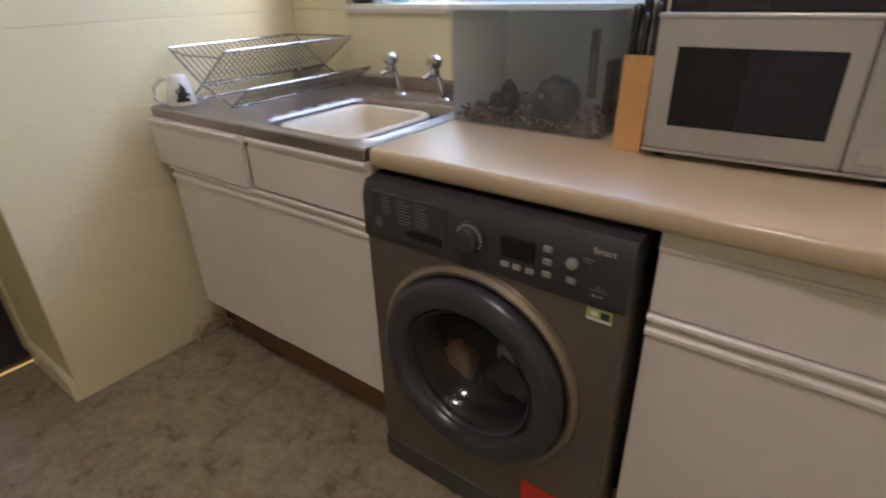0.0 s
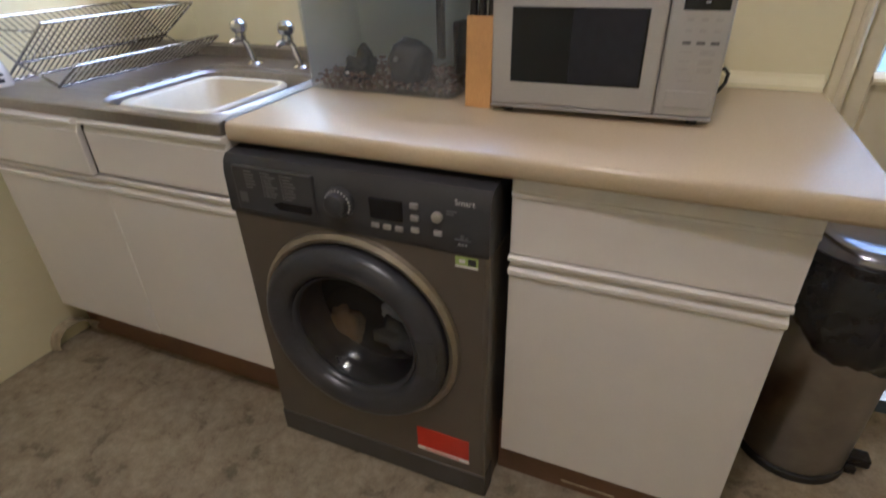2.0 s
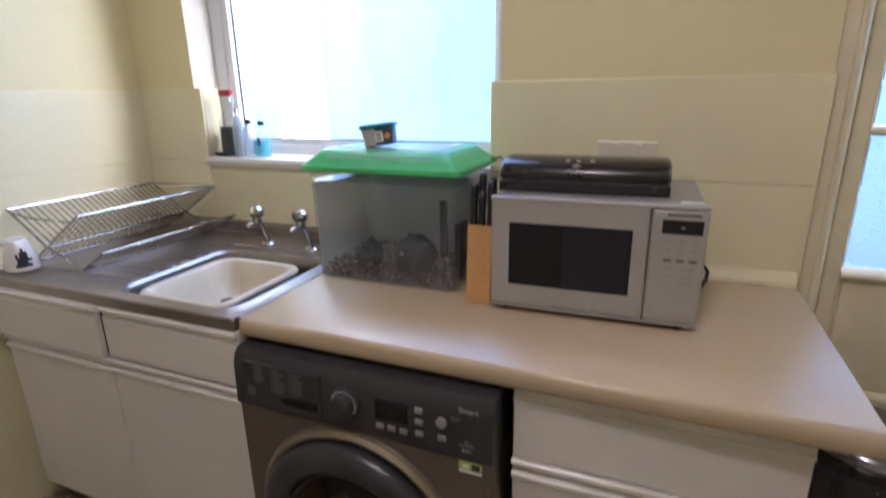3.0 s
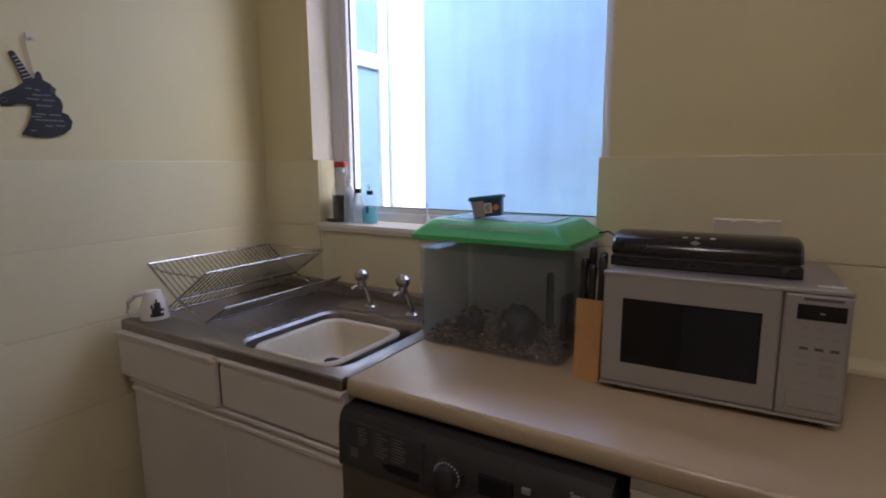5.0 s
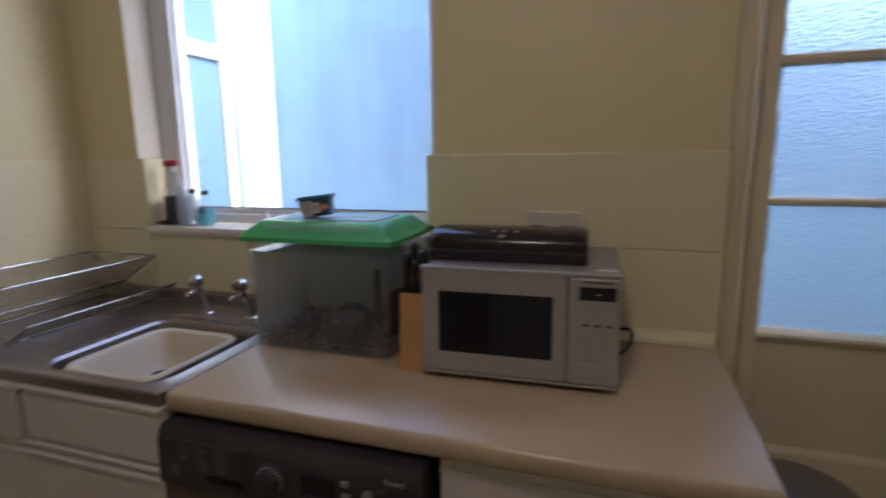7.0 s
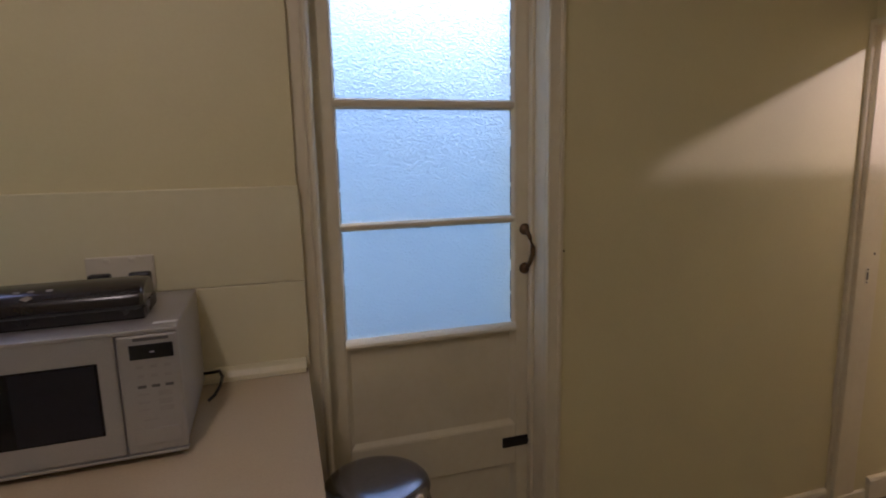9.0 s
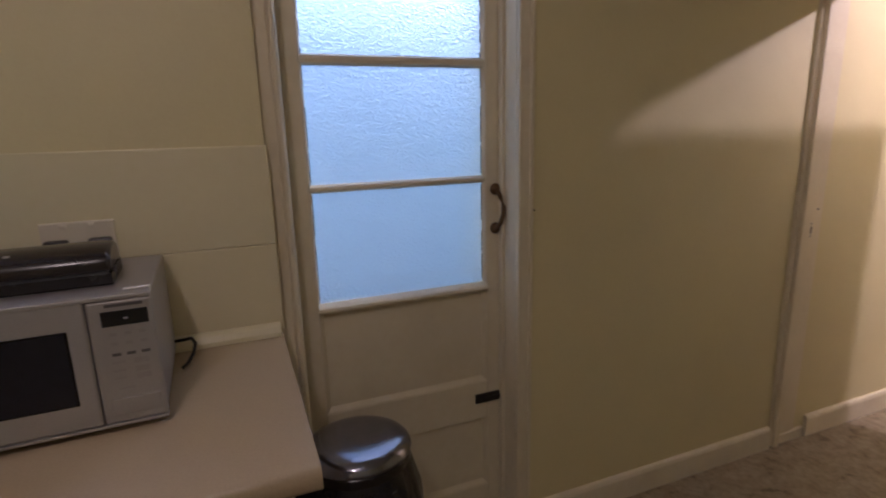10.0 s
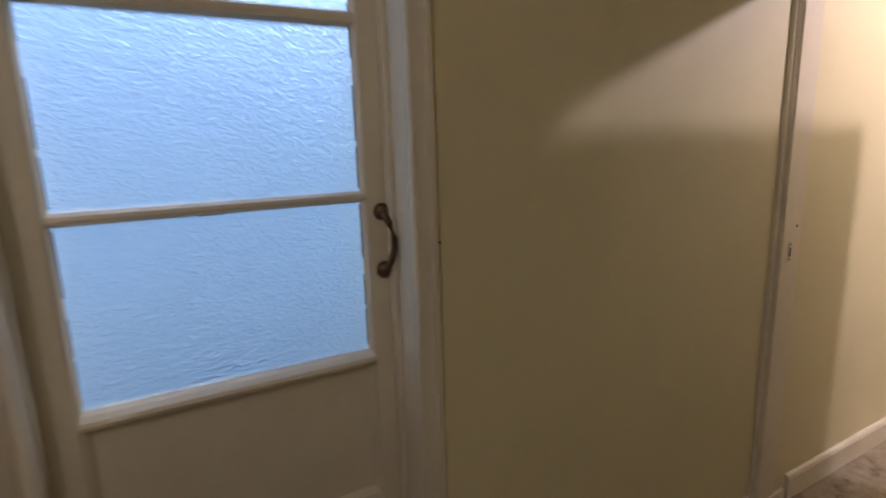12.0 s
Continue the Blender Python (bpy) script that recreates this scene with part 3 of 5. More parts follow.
for z0, z1 in ((1.252, 1.272), (1.604, 1.630)):
    part("glazing_bar", prism([(Y0 + 0.004, z0 + 0.004), (Y0 + 0.002, (z0 + z1) / 2), (Y0 + 0.004, z1 - 0.004), (Y0 + 0.016, z1 + 0.002), (Y0 + 0.030, z1 + 0.002), (Y0 + 0.030, z0 - 0.002), (Y0 + 0.016, z0 - 0.002)], "x", GX0 - 0.003, GX1 + 0.003), M_GLOSS, door)
part("bottom_bead", prism([(Y0 - 0.008, 0.893), (Y0 - 0.011, 0.900), (Y0 - 0.008, 0.907), (Y0 + 0.004, 0.914), (Y0 + 0.016, 0.918), (Y0 + 0.03, 0.918), (Y0 + 0.03, 0.893)], "x", GX0 - 0.003, GX1 + 0.003), M_GLOSS, door)
part("side_bead", prism([(GX0 - 0.0035, Y0 + 0.001), (GX0 - 0.001, Y0 + 0.003), (GX0 + 0.005, Y0 + 0.016), (GX0 - 0.0035, Y0 + 0.016)], "z", 0.919, 1.964), M_GLOSS, door)
part("side_bead", prism([(GX1 + 0.0035, Y0 + 0.001), (GX1 + 0.001, Y0 + 0.003), (GX1 - 0.006, Y0 + 0.016), (GX1 + 0.0035, Y0 + 0.016)], "z", 0.919, 1.964), M_GLOSS, door)
for z0, z1 in ((0.918, 1.250), (1.274, 1.602), (1.632, 1.964)):
    part("pane", boxes((GX0 - 0.002, GX1 + 0.002, Y0 + 0.019, Y0 + 0.024, z0, z1)), M_HAMMER, door, "hammered obscured glass", see=False)
# cracked putty along the panes
bm = bmesh.new()
random.seed(7)
for z in (1.2525, 1.6045, 1.6295):
    x = GX0
    while x < GX1 - 0.03:
        w = random.uniform(0.015, 0.07)
        if random.random() < 0.55:
            h = random.uniform(0.001, 0.0035)
            merge(bm, cut_box(x, min(x + w, GX1), Y0 + 0.0155, Y0 + 0.0185, z - h, z + h))
        x += w + random.uniform(0.005, 0.03)
z = 0.93
while z < 1.95:
    w = random.uniform(0.03, 0.12)
    merge(bm, cut_box(GX1 - 0.0072, GX1 - 0.0055, Y0 + 0.0155, Y0 + 0.0185, z, z + w))
    merge(bm, cut_box(GX0 + 0.004, GX0 + random.uniform(0.0052, 0.0068), Y0 + 0.0155, Y0 + 0.0185, z, z + w))
    z += w + random.uniform(0.01, 0.06)
part("putty_line", bm, M_IRON, door, "cracked dark putty line")
pull = part("door_handle", tube([(1.875, Y0 - 0.012, 1.226), (1.879, Y0 - 0.030, 1.205), (1.885, Y0 - 0.038, 1.175), (1.885, Y0 - 0.038, 1.150), (1.879, Y0 - 0.030, 1.122), (1.875, Y0 - 0.012, 1.102)], 0.0075, 10), M_BRONZE, door, "worn bronze pull handle", smooth=60)
for z in (1.228, 1.100):
    part("rose", lathe((1.875, z), [(0.019, Y0), (0.019, Y0 - 0.004), (0.014, Y0 - 0.010), (0.009, Y0 - 0.014)], 20, "y"), M_BRONZE, pull, smooth=40)
latch = part("latch", boxes((1.793, 1.912, Y0 - 0.008, Y0, 0.482, 0.517), bev=0.003), M_IRON, door, "black iron latch")
part("latch_pin", boxes((1.812, 1.898, Y0 - 0.013, Y0 - 0.008, 0.493, 0.505), bev=0.002), M_IRON, latch)

cas = tagged(new("door_casing"), "cream painted moulded door casing", "door frame", kind="structure")
put(cas, (0, 0, 0))


def casing(x_in, x_out):
    """Upright casing outline from the opening's edge outwards."""
    d = 1 if x_out > x_in else -1
    w = abs(x_out - x_in)
    o = [(0, 0), (0, 0.012), (0.004, 0.016), (0.012, 0.016), (0.014, 0.012), (w - 0.016, 0.014), (w - 0.013, 0.022), (w - 0.004, 0.022), (w, 0.016), (w, 0)]
    return [(x_in + d * u, YN - v) for u, v in o]


part("casing_upright", prism([(1.1712, YN + 0.034), (1.1712, YN + 0.020), (1.2035, YN + 0.020), (1.2045, YN + 0.024), (1.2070, YN + 0.024), (1.2085, YN + 0.018), (1.2135, YN + 0.0145),
     (1.2195, YN + 0.015), (1.2240, YN + 0.019), (1.2275, YN + 0.026), (1.2280, YN + 0.034)], "z", 0.0, DZ1 - 0.001), M_GLOSS, cas, smooth=30)
part("casing_upright", prism(casing(DX1, 1.950), "z", 0.0, DZ1 + 0.06), M_GLOSS, cas)
part("casing_head", prism([(YN, DZ1), (YN - 0.016, DZ1), (YN - 0.016, DZ1 + 0.058), (YN, DZ1 + 0.06)], "x", 1.171, DX1), M_GLOSS, cas)
part("jamb", boxes((DX0 - 0.0059, DX0 + 0.001, YN + 0.0342, Y0 - 0.001, 0.0, DZ1 - 0.001), (DX1 - 0.001, DX1 + 0.006, YN, Y0 - 0.001, 0.0, DZ1)), M_GLOSS, cas)
part("jamb_stop", cut_box(DX0 + 0.001, DX0 + 0.005, 0.715, Y0 - 0.001, 0.0, DZ1 - 0.01, 0.002), M_GLOSS, cas)
part("jamb_stop", cut_box(DX1 - 0.012, DX1 - 0.001, 0.722, Y0 - 0.001, 0.0, DZ1 - 0.01, 0.002), M_GLOSS, cas)
part("screw_head", lathe((1.962, 1.165), [(0.003, YN - 0.001), (0.003, YN + 0.001)], 8, "y"), M_IRON, cas)

# ---- yard outside ----
# unseen wall added over the kitchen to hold sky light off the yard
whole("yard_shade_wall", boxes((-3.0, 5.9, YO - 0.25, YO, HC + 0.121, 3.25)), M_WHITEW, "unseen rendered wall added above the kitchen to shade the yard", "wall", "structure")
whole("yard_ground", boxes((-40, 40, YO, 60, -0.3, -0.15)), M_PAVE, "grey concrete yard paving", "ground", "structure")
# lower section is made up: lets sky brighten the door's upper panes
whole("yard_wall", boxes((-0.98, 0.95, 1.84, 2.1, -0.15, 2.36), (0.95, 9.0, 1.84, 2.1, -0.15, 2.08)), M_BLUEW, "pale blue rendered wall across the yard, with an added unseen step", "wall", "structure")
wing = thing("neighbour_wing", (-1.2, 1.4, -0.15), "white rendered house wing with a plastic framed window", "house")
part("wall", boxes((-1.5, -0.98, YO + 0.001, 0.98, -0.15, 3.6), (-1.5, -0.98, 1.475, 1.839, -0.15, 3.6), (-1.5, -0.98, 0.98, 1.475, -0.15, 0.95), (-1.5, -0.98, 0.98, 1.475, 2.5, 3.6)), M_WHITEW, wing)
part("window_surround", boxes((-0.9799, -0.955, 1.478, 1.560, 0.90, 3.58), bev=0.008), M_SURR, wing, "pale green painted surround")
wf = part("window", boxes((-1.015, -0.975, 0.98, 1.03, 0.95, 2.5), (-1.015, -0.975, 1.418, 1.475, 0.95, 2.5), (-1.015, -0.975, 1.03, 1.418, 0.95, 1.01), (-1.015, -0.975, 1.03, 1.418, 2.44, 2.5), (-1.015, -0.975, 1.03, 1.418, 1.862, 1.932), bev=0.006), M_UPVC, wing, "white plastic window frame")
part("pane", boxes((-1.002, -0.998, 1.03, 1.418, 1.01, 1.862)), M_NGLASS, wf)
part("pane", boxes((-1.002, -0.998, 1.03, 1.418, 1.932, 2.44)), M_NGLASS, wf)

# ---- window of the next room ----
we = tagged(new("window_2"), "white framed window of the next room", "window", kind="structure")
put(we, (0, 0, 0))
part("window_frame", boxes((EX0, EX0 + 0.04, 0.76, 0.82, EZ0, EZ1), (EX1 - 0.04, EX1, 0.76, 0.82, EZ0, EZ1), (EX0 + 0.04, EX1 - 0.04, 0.76, 0.82, EZ0, EZ0 + 0.04), (EX0 + 0.04, EX1 - 0.04, 0.76, 0.82, EZ1 - 0.04, EZ1), (EX0 + 0.04, EX1 - 0.04, 0.76, 0.82, 1.60, 1.645), bev=0.004), M_UPVC, we)
part("pane", boxes((EX0 + 0.04, EX1 - 0.04, 0.788, 0.792, EZ0 + 0.04, 1.60)), M_GLASS, we, see=False)
part("pane", boxes((EX0 + 0.04, EX1 - 0.04, 0.788, 0.792, 1.645, EZ1 - 0.04)), M_GLASS, we, see=False)
part("window_sill", boxes((EX0 - 0.02, EX1 + 0.02, YN - 0.03, 0.759, EZ0 - 0.02, EZ0 + 0.004), bev=0.003), M_REVEAL, we)
jar = thing("glass_vase", (4.40, 0.70, EZ0 + 0.004), "clear glass vase on the next room's sill", "vase")
part("body", lathe((4.40, 0.70), [(0.045, EZ0 + 0.004), (0.048, EZ0 + 0.02), (0.03, EZ0 + 0.08), (0.038, EZ0 + 0.16), (0.055, EZ0 + 0.24), (0.052, EZ0 + 0.24), (0.035, EZ0 + 0.16)], 24, cap1=False), M_BOTTLE, jar, smooth=50)


# ---- pendant lamps ----
def pendant(name, at, label):
    x, y, z = at
    p = thing(name, (x, y, HC), label, "lamp", "ceiling pendants")
    part("ceiling_rose", lathe((x, y), [(0.048, HC), (0.046, HC - 0.012), (0.02, HC - 0.022)], 24), M_SOCKET, p, smooth=40)
    part("flex", tube([(x, y, HC - 0.02), (x, y, z + 0.075)], 0.0035, 8), M_SOCKET, p)
    part("lampholder", lathe((x, y), [(0.012, z + 0.078), (0.017, z + 0.072), (0.019, z + 0.052)], 16), M_SOCKET, p, smooth=40)
    return p


pendant("pendant_lamp", (LAMP_K[0], LAMP_K[1], LAMP_K[2] + 0.01), "plain white pendant lampholder over the kitchen floor")
pendant("pendant_lamp", (LAMP_E[0], LAMP_E[1], LAMP_E[2] - 0.02), "short white pendant lampholder in the next room")
cup = thing("tall_cupboard", (3.66, -0.15, 0.0), "tall plain cupboard standing beyond the partition", "cupboard")
part("carcass", boxes((3.345, 4.010, -0.45, 0.143, 0.0, 1.871), bev=0.003), M_CUP, cup)
part("door", boxes((3.350, 4.006, 0.1445, 0.163, 0.09, 1.866), bev=0.003), M_CUP, cup)

# ---- base units ----
def lip_profile(z, ridges):
    """Section (y, z) of the moulded finger lip below the height z, with one or two ridges."""
    y = FRONT
    pts = [(y + 0.016, z), (y - 0.005, z), (y - 0.009, z - 0.003), (y - 0.009, z - 0.009), (y - 0.004, z - 0.012), (y + 0.006, z - 0.016)]
    if ridges == 2:
        pts += [(y + 0.007, z - 0.024), (y - 0.003, z - 0.028), (y - 0.007, z - 0.031), (y - 0.007, z - 0.039), (y - 0.002, z - 0.043)]
        low = 0.046
    else:
        pts += [(y + 0.004, z - 0.024)]
        low = 0.030
    return pts + [(y, z - low), (y + 0.016, z - low)], low


def front(name, x0, x1, z0, z1, parent, dy=0.0, ridges=1, shape=lambda bm: bm):
    """A drawer or door front with its finger lip."""
    prof, low = lip_profile(z1, ridges)
    f = part(name, shape(cut_box(x0, x1, FRONT + dy, FRONT + 0.017 + dy, z0, z1 - low - 0.0003, 0.0015)), M_MELA, parent)
    part("finger_lip", shape(prism([(y + dy, z) for y, z in prof], "x", x0 - 0.001, x1 + 0.001)), M_LIP, f, "white moulded plastic finger lip", smooth=30)
    return f


FRONT = -0.012
sinkunit = thing("sink_cabinet", (-0.46, 0.3, 0.0), "white melamine sink base cabinet with two drawers", "cabinet", "base cabinets")
part("carcass", boxes((-0.925, -0.907, 0.008, 0.60, 0.195, 0.862), (-0.020, -0.003, 0.008, 0.60, 0.0, 0.862), (-0.907, -0.020, 0.58, 0.60, 0.195, 0.60), (-0.907, -0.020, 0.008, 0.58, 0.195, 0.213), (-0.460, -0.442, 0.010, 0.05, 0.70, 0.862)), M_MELA, sinkunit)
# added board: shade behind the sink unit's fronts, put in as colour
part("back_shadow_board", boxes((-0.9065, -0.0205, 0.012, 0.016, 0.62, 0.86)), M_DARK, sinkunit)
front("drawer", -0.935, -0.459, 0.7185, 0.864, sinkunit, dy=-0.010)
front("drawer", -0.445, -0.003, 0.7245, 0.863, sinkunit, dy=0.0)
front("door", -0.893, -0.452, 0.197, 0.713, sinkunit, dy=0.004, ridges=2)
front("door", -0.450, -0.004, 0.199, 0.716, sinkunit, dy=0.005, ridges=2)
part("drawer_runner_end", boxes((-0.929, -0.905, -0.006, 0.007, 0.690, 0.702)), M_SILVERD, sinkunit)
part("plinth", boxes((-0.975, -0.003, 0.088, 0.104, 0.001, 0.194)), M_PLINTH, sinkunit, "brown plinth board")

FRONT = -0.014


def settle(bm):
    """The unit stands a little askew under the worktop, deeper at its free end, its fronts dropped."""
    for v in bm.verts:
        s = 0.040 + 0.028 * (v.co.x - 0.622) / 0.477
        v.co.z -= s * (1.25 - v.co.z) / 0.85
        v.co.x += s * 0.10 * (v.co.x - 0.622) / 0.477
        v.co.y += s
    return bm


unit = thing("base_cabinet", (0.86, 0.3, 0.0), "white melamine base cabinet with one drawer over a door", "cabinet", "base cabinets")
part("carcass", boxes((0.622, 0.638, 0.076, 0.60, 0.175, 0.854), (1.082, 1.098, 0.076, 0.60, 0.175, 0.854), (0.638, 1.082, 0.58, 0.60, 0.195, 0.85), (0.638, 1.082, 0.076, 0.58, 0.178, 0.196)), M_MELA, unit)
part("top_rail", boxes((0.6385, 1.0815, 0.076, 0.088, 0.78, 0.8539), bev=0.0005), M_MELA, unit)
# added dark board in place of the shade behind the drawer
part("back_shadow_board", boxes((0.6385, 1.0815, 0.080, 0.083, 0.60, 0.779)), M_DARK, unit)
drw = part("drawer", settle(cut_box(0.622, 1.099, FRONT, FRONT + 0.014, 0.7165, 0.830, 0.0015)), M_MELA, unit)
part("finger_lip", settle(prism([(FRONT, 0.8305), (FRONT - 0.004, 0.832), (FRONT - 0.004, 0.838), (FRONT, 0.840), (FRONT + 0.001, 0.873), (FRONT + 0.014, 0.873), (FRONT + 0.014, 0.8305)], "x", 0.6215, 1.0995)), M_LIP, drw)
front("door", 0.622, 1.098, 0.184, 0.7135, unit, ridges=2, shape=settle)
part("plinth", boxes((0.603, 1.100, 0.074, 0.084, 0.001, 0.174)), M_PLINTH, unit, "brown plinth board")
part("plinth_scuff", boxes((0.77, 0.90, 0.0725, 0.0738, 0.022, 0.028)), M_LINO, unit)
part("plinth_end", boxes((1.086, 1.100, 0.085, 0.55, 0.001, 0.174)), M_PLINTH, unit)

# worktop
wt = whole("worktop", prism([(0.645, 0.857), (0.010, 0.857), (0.003, 0.859), (-0.001, 0.866), (-0.002, 0.880), (-0.001, 0.891), (0.003, 0.897), (0.010, 0.900), (0.645, 0.900)], "x", 0.001, 1.171),
           M_LAM, "beige laminate worktop with a rounded front edge", "worktop", smooth=50, at=(0.585, 0.32, 0.857))
part("joint_strip", boxes((-0.007, 0.0005, 0.004, 0.60, 0.893, 0.9025), bev=0.001), M_STEEL, wt, "steel joint strip")
ups = whole("upstand", prism([(0.640, 0.901), (0.612, 0.901), (0.614, 0.912), (0.622, 0.926), (0.632, 0.933), (0.640, 0.934)], "x", 0.40, 1.166), M_TILE,
      "cream painted quadrant strip along the worktop's back", "trim", "structure")

lower(wt, ups)

# ---- sink ----
sink = thing("kitchen_sink", (-0.46, 0.3, 0.862), "worn stainless steel sink top with drainer", "sink")
zt = 0.900
n = 6
outer0 = rrect(-0.936, -0.008, -0.010, 0.615, zt - 0.030, 0.006, n)
outer1 = rrect(-0.936, -0.008, -0.010, 0.615, zt - 0.004, 0.006, n)
outer2 = rrect(-0.932, -0.010, -0.006, 0.611, zt, 0.006, n)
rim = rrect(-0.438, -0.040, 0.018, 0.425, zt, 0.06, n)
rim1 = rrect(-0.433, -0.045, 0.023, 0.420, zt + 0.003, 0.06, n)
rim2 = rrect(-0.424, -0.053, 0.031, 0.412, zt - 0.004, 0.055, n)
bowl0 = rrect(-0.418, -0.060, 0.038, 0.405, zt - 0.03, 0.05, n)
bowl1 = rrect(-0.408, -0.070, 0.048, 0.395, zt - 0.111, 0.05, n)
part("top", loft([outer0, outer1, outer2, rim, rim1, rim2, bowl0, bowl1], True, False, True), M_SINK, sink, smooth=35)
for i in range(9):
    y = 0.10 + i * 0.042
    part("drainer_ridge", prism([(y - 0.006, zt - 0.001), (y, zt + 0.0008), (y + 0.006, zt - 0.001)], "x", -0.86, -0.475), M_SINK, sink)
for i in range(7):
    y = 0.09 + i * 0.055
    part("drainer_rib", cut_box(-0.462, -0.454, y, y + 0.034, zt - 0.0005, zt + 0.003, 0.001), M_STEEL, sink)
part("upstand", prism([(0.585, zt + 0.0005), (0.596, zt + 0.004), (0.600, zt + 0.032), (0.612, zt + 0.036), (0.638, zt + 0.036), (0.638, zt + 0.0005)], "x", -0.985, -0.010), M_SINK, sink, smooth=40)
part("tap_ledge", prism([(0.455, zt + 0.0005), (0.462, zt + 0.005), (0.580, zt + 0.005), (0.587, zt + 0.0005)], "x", -0.44, -0.03), M_SINK, sink)
part("plug_stub", lathe((-0.075, 0.445), [(0.010, zt + 0.001), (0.010, zt + 0.008), (0.006, zt + 0.012)], 12), M_RUBBER, sink, "black sink plug")

washbowl = thing("washing_up_bowl", (-0.24, 0.21, 0.790), "cream plastic washing-up bowl standing in the sink", "bowl")
wb = []
for q, z, r in ((0.055, 0.800, 0.05), (0.022, 0.86, 0.05), (0.016, 0.884, 0.05), (0.0, 0.892, 0.055), (-0.004, 0.902, 0.055), (0.0, 0.908, 0.055), (0.010, 0.909, 0.05), (0.018, 0.902, 0.05), (0.028, 0.86, 0.05), (0.062, 0.812, 0.05)):
    wb.append(rrect(-0.382 + q, -0.092 - q, 0.034 + q, 0.362 - q, z - 0.010, max(0.02, r - q * 0.2), 6))
part("shell", loft(wb, True, True, True), M_BOWL, washbowl, smooth=50)
sponge = thing("scourer", (-0.25, 0.225, 0.803), "small blue-grey scourer lying in the washing-up bowl", "sponge")
part("pad", blob((-0.248, 0.225, 0.815), (0.036, 0.022, 0.013), 3, 2, 0.2), M_CLOTH2, sponge, smooth=60)


def pillar_tap(x, y, label):
    t = thing("pillar_tap", (x, y, zt + 0.005), label, "tap", "sink taps")
    z = zt + 0.005
    part("flange", lathe((x, y), [(0.024, z), (0.024, z + 0.003), (0.017, z + 0.009)], 20), M_CHROME, t, smooth=40)
    part("column", tube([(x, y, z + 0.006), (x - 0.004, y - 0.002, z + 0.030), (x - 0.013, y - 0.007, z + 0.060), (x - 0.022, y - 0.012, z + 0.080)], 0.0092, 14), M_CHROME, t, smooth=60)
    part("spout", tube([(x - 0.018, y - 0.008, z + 0.070), (x - 0.028, y - 0.022, z + 0.073), (x - 0.038, y - 0.034, z + 0.071), (x - 0.043, y - 0.041, z + 0.064)], 0.0085, 12), M_CHROME, t, smooth=60)
    hx, hy = x - 0.024, y - 0.013
    part("collar", lathe((hx, hy), [(0.014, z + 0.074), (0.016, z + 0.080), (0.013, z + 0.094)], 18), M_CHROME, t, smooth=40)
    part("head", lathe((hx, hy), [(0.011, z + 0.091), (0.020, z + 0.095), (0.0245, z + 0.107), (0.0235, z + 0.119), (0.014, z + 0.127)], 10), M_CHROME, t, smooth=20)
    part("cap", lathe((hx, hy), [(0.012, z + 0.1265), (0.009, z + 0.129)], 12), M_SILVER, t)
    lower(t)
    return t


pillar_tap(-0.332, 0.497, "chrome pillar tap with a faceted round head")
pillar_tap(-0.157, 0.491, "chrome pillar tap with a faceted round head")

# ---- dish rack ----
rack = thing("dish_rack", (-0.76, 0.36, zt), "folding plated wire dish rack standing on the drainer", "dish rack")
RY0, RY1 = 0.104, 0.602
zr = zt + 0.004
FL, TR = (-0.885, zr), (-0.640, 1.062)     # long arm: foot to upper edge
TL, CR = (-0.952, 1.060), (-0.800, 0.956)  # short arm: upper edge to the crossing
FR, WR = (-0.660, zr), (-0.560, 0.964)     # cup wing


def rail(a, r=0.0042):
    return tube([(a[0], RY0, a[1]), (a[0], RY1, a[1])], r, 8)


def side_frame(a, b, y):
    return tube([(a[0], y, a[1]), (b[0], y, b[1])], 0.0036, 8)


def wires(a, b, n, parent):
    """Thin cross wires that share one mesh."""
    first = part("wire", tube([(a[0], RY0 + (RY1 - RY0) / n, a[1]), (b[0], RY0 + (RY1 - RY0) / n, b[1])], 0.0021, 6), M_WIRE, parent)
    for i in range(2, n):
        w = new("wire", first.data)
        w.parent = parent
        w.location = (0, (RY1 - RY0) * (i - 1) / n, 0)


for a, b, nm in ((FL, TR, "plate_grid"), (TL, CR, "support_grid"), (FR, WR, "cup_wing")):
    g = part(nm, rail(b), M_WIRE, rack)
    wires(a, b, 26, g)
    part("rail", rail(a), M_WIRE, g)
    part("side_wire", side_frame(a, b, RY0), M_WIRE, g)
    part("side_wire", side_frame(a, b, RY1), M_WIRE, g)
g = part("base_rail", rail(CR), M_WIRE, rack)
part("side_wire", side_frame(CR, FR, RY0), M_WIRE, g)
part("side_wire", side_frame(CR, FR, RY1), M_WIRE, g)
part("cross_wire", tube([(TL[0] + 0.008, RY0 + 0.001, TL[1] - 0.008), (-0.86, RY0 + 0.003, 1.040), (TR[0] - 0.03, RY0 + 0.001, TR[1] - 0.02)], 0.0028, 6), M_WIRE, g)
part("cross_wire", tube([(TL[0], RY1, TL[1]), (TR[0], RY1, TR[1])], 0.0028, 6), M_WIRE, g)
for a in (FL, FR):
    for y in (RY0, RY1):
        part("foot", blob((a[0], y, zt + 0.004), (0.006, 0.006, 0.0045), 1, 1, 0), M_RUBBER, rack, "black rubber foot")

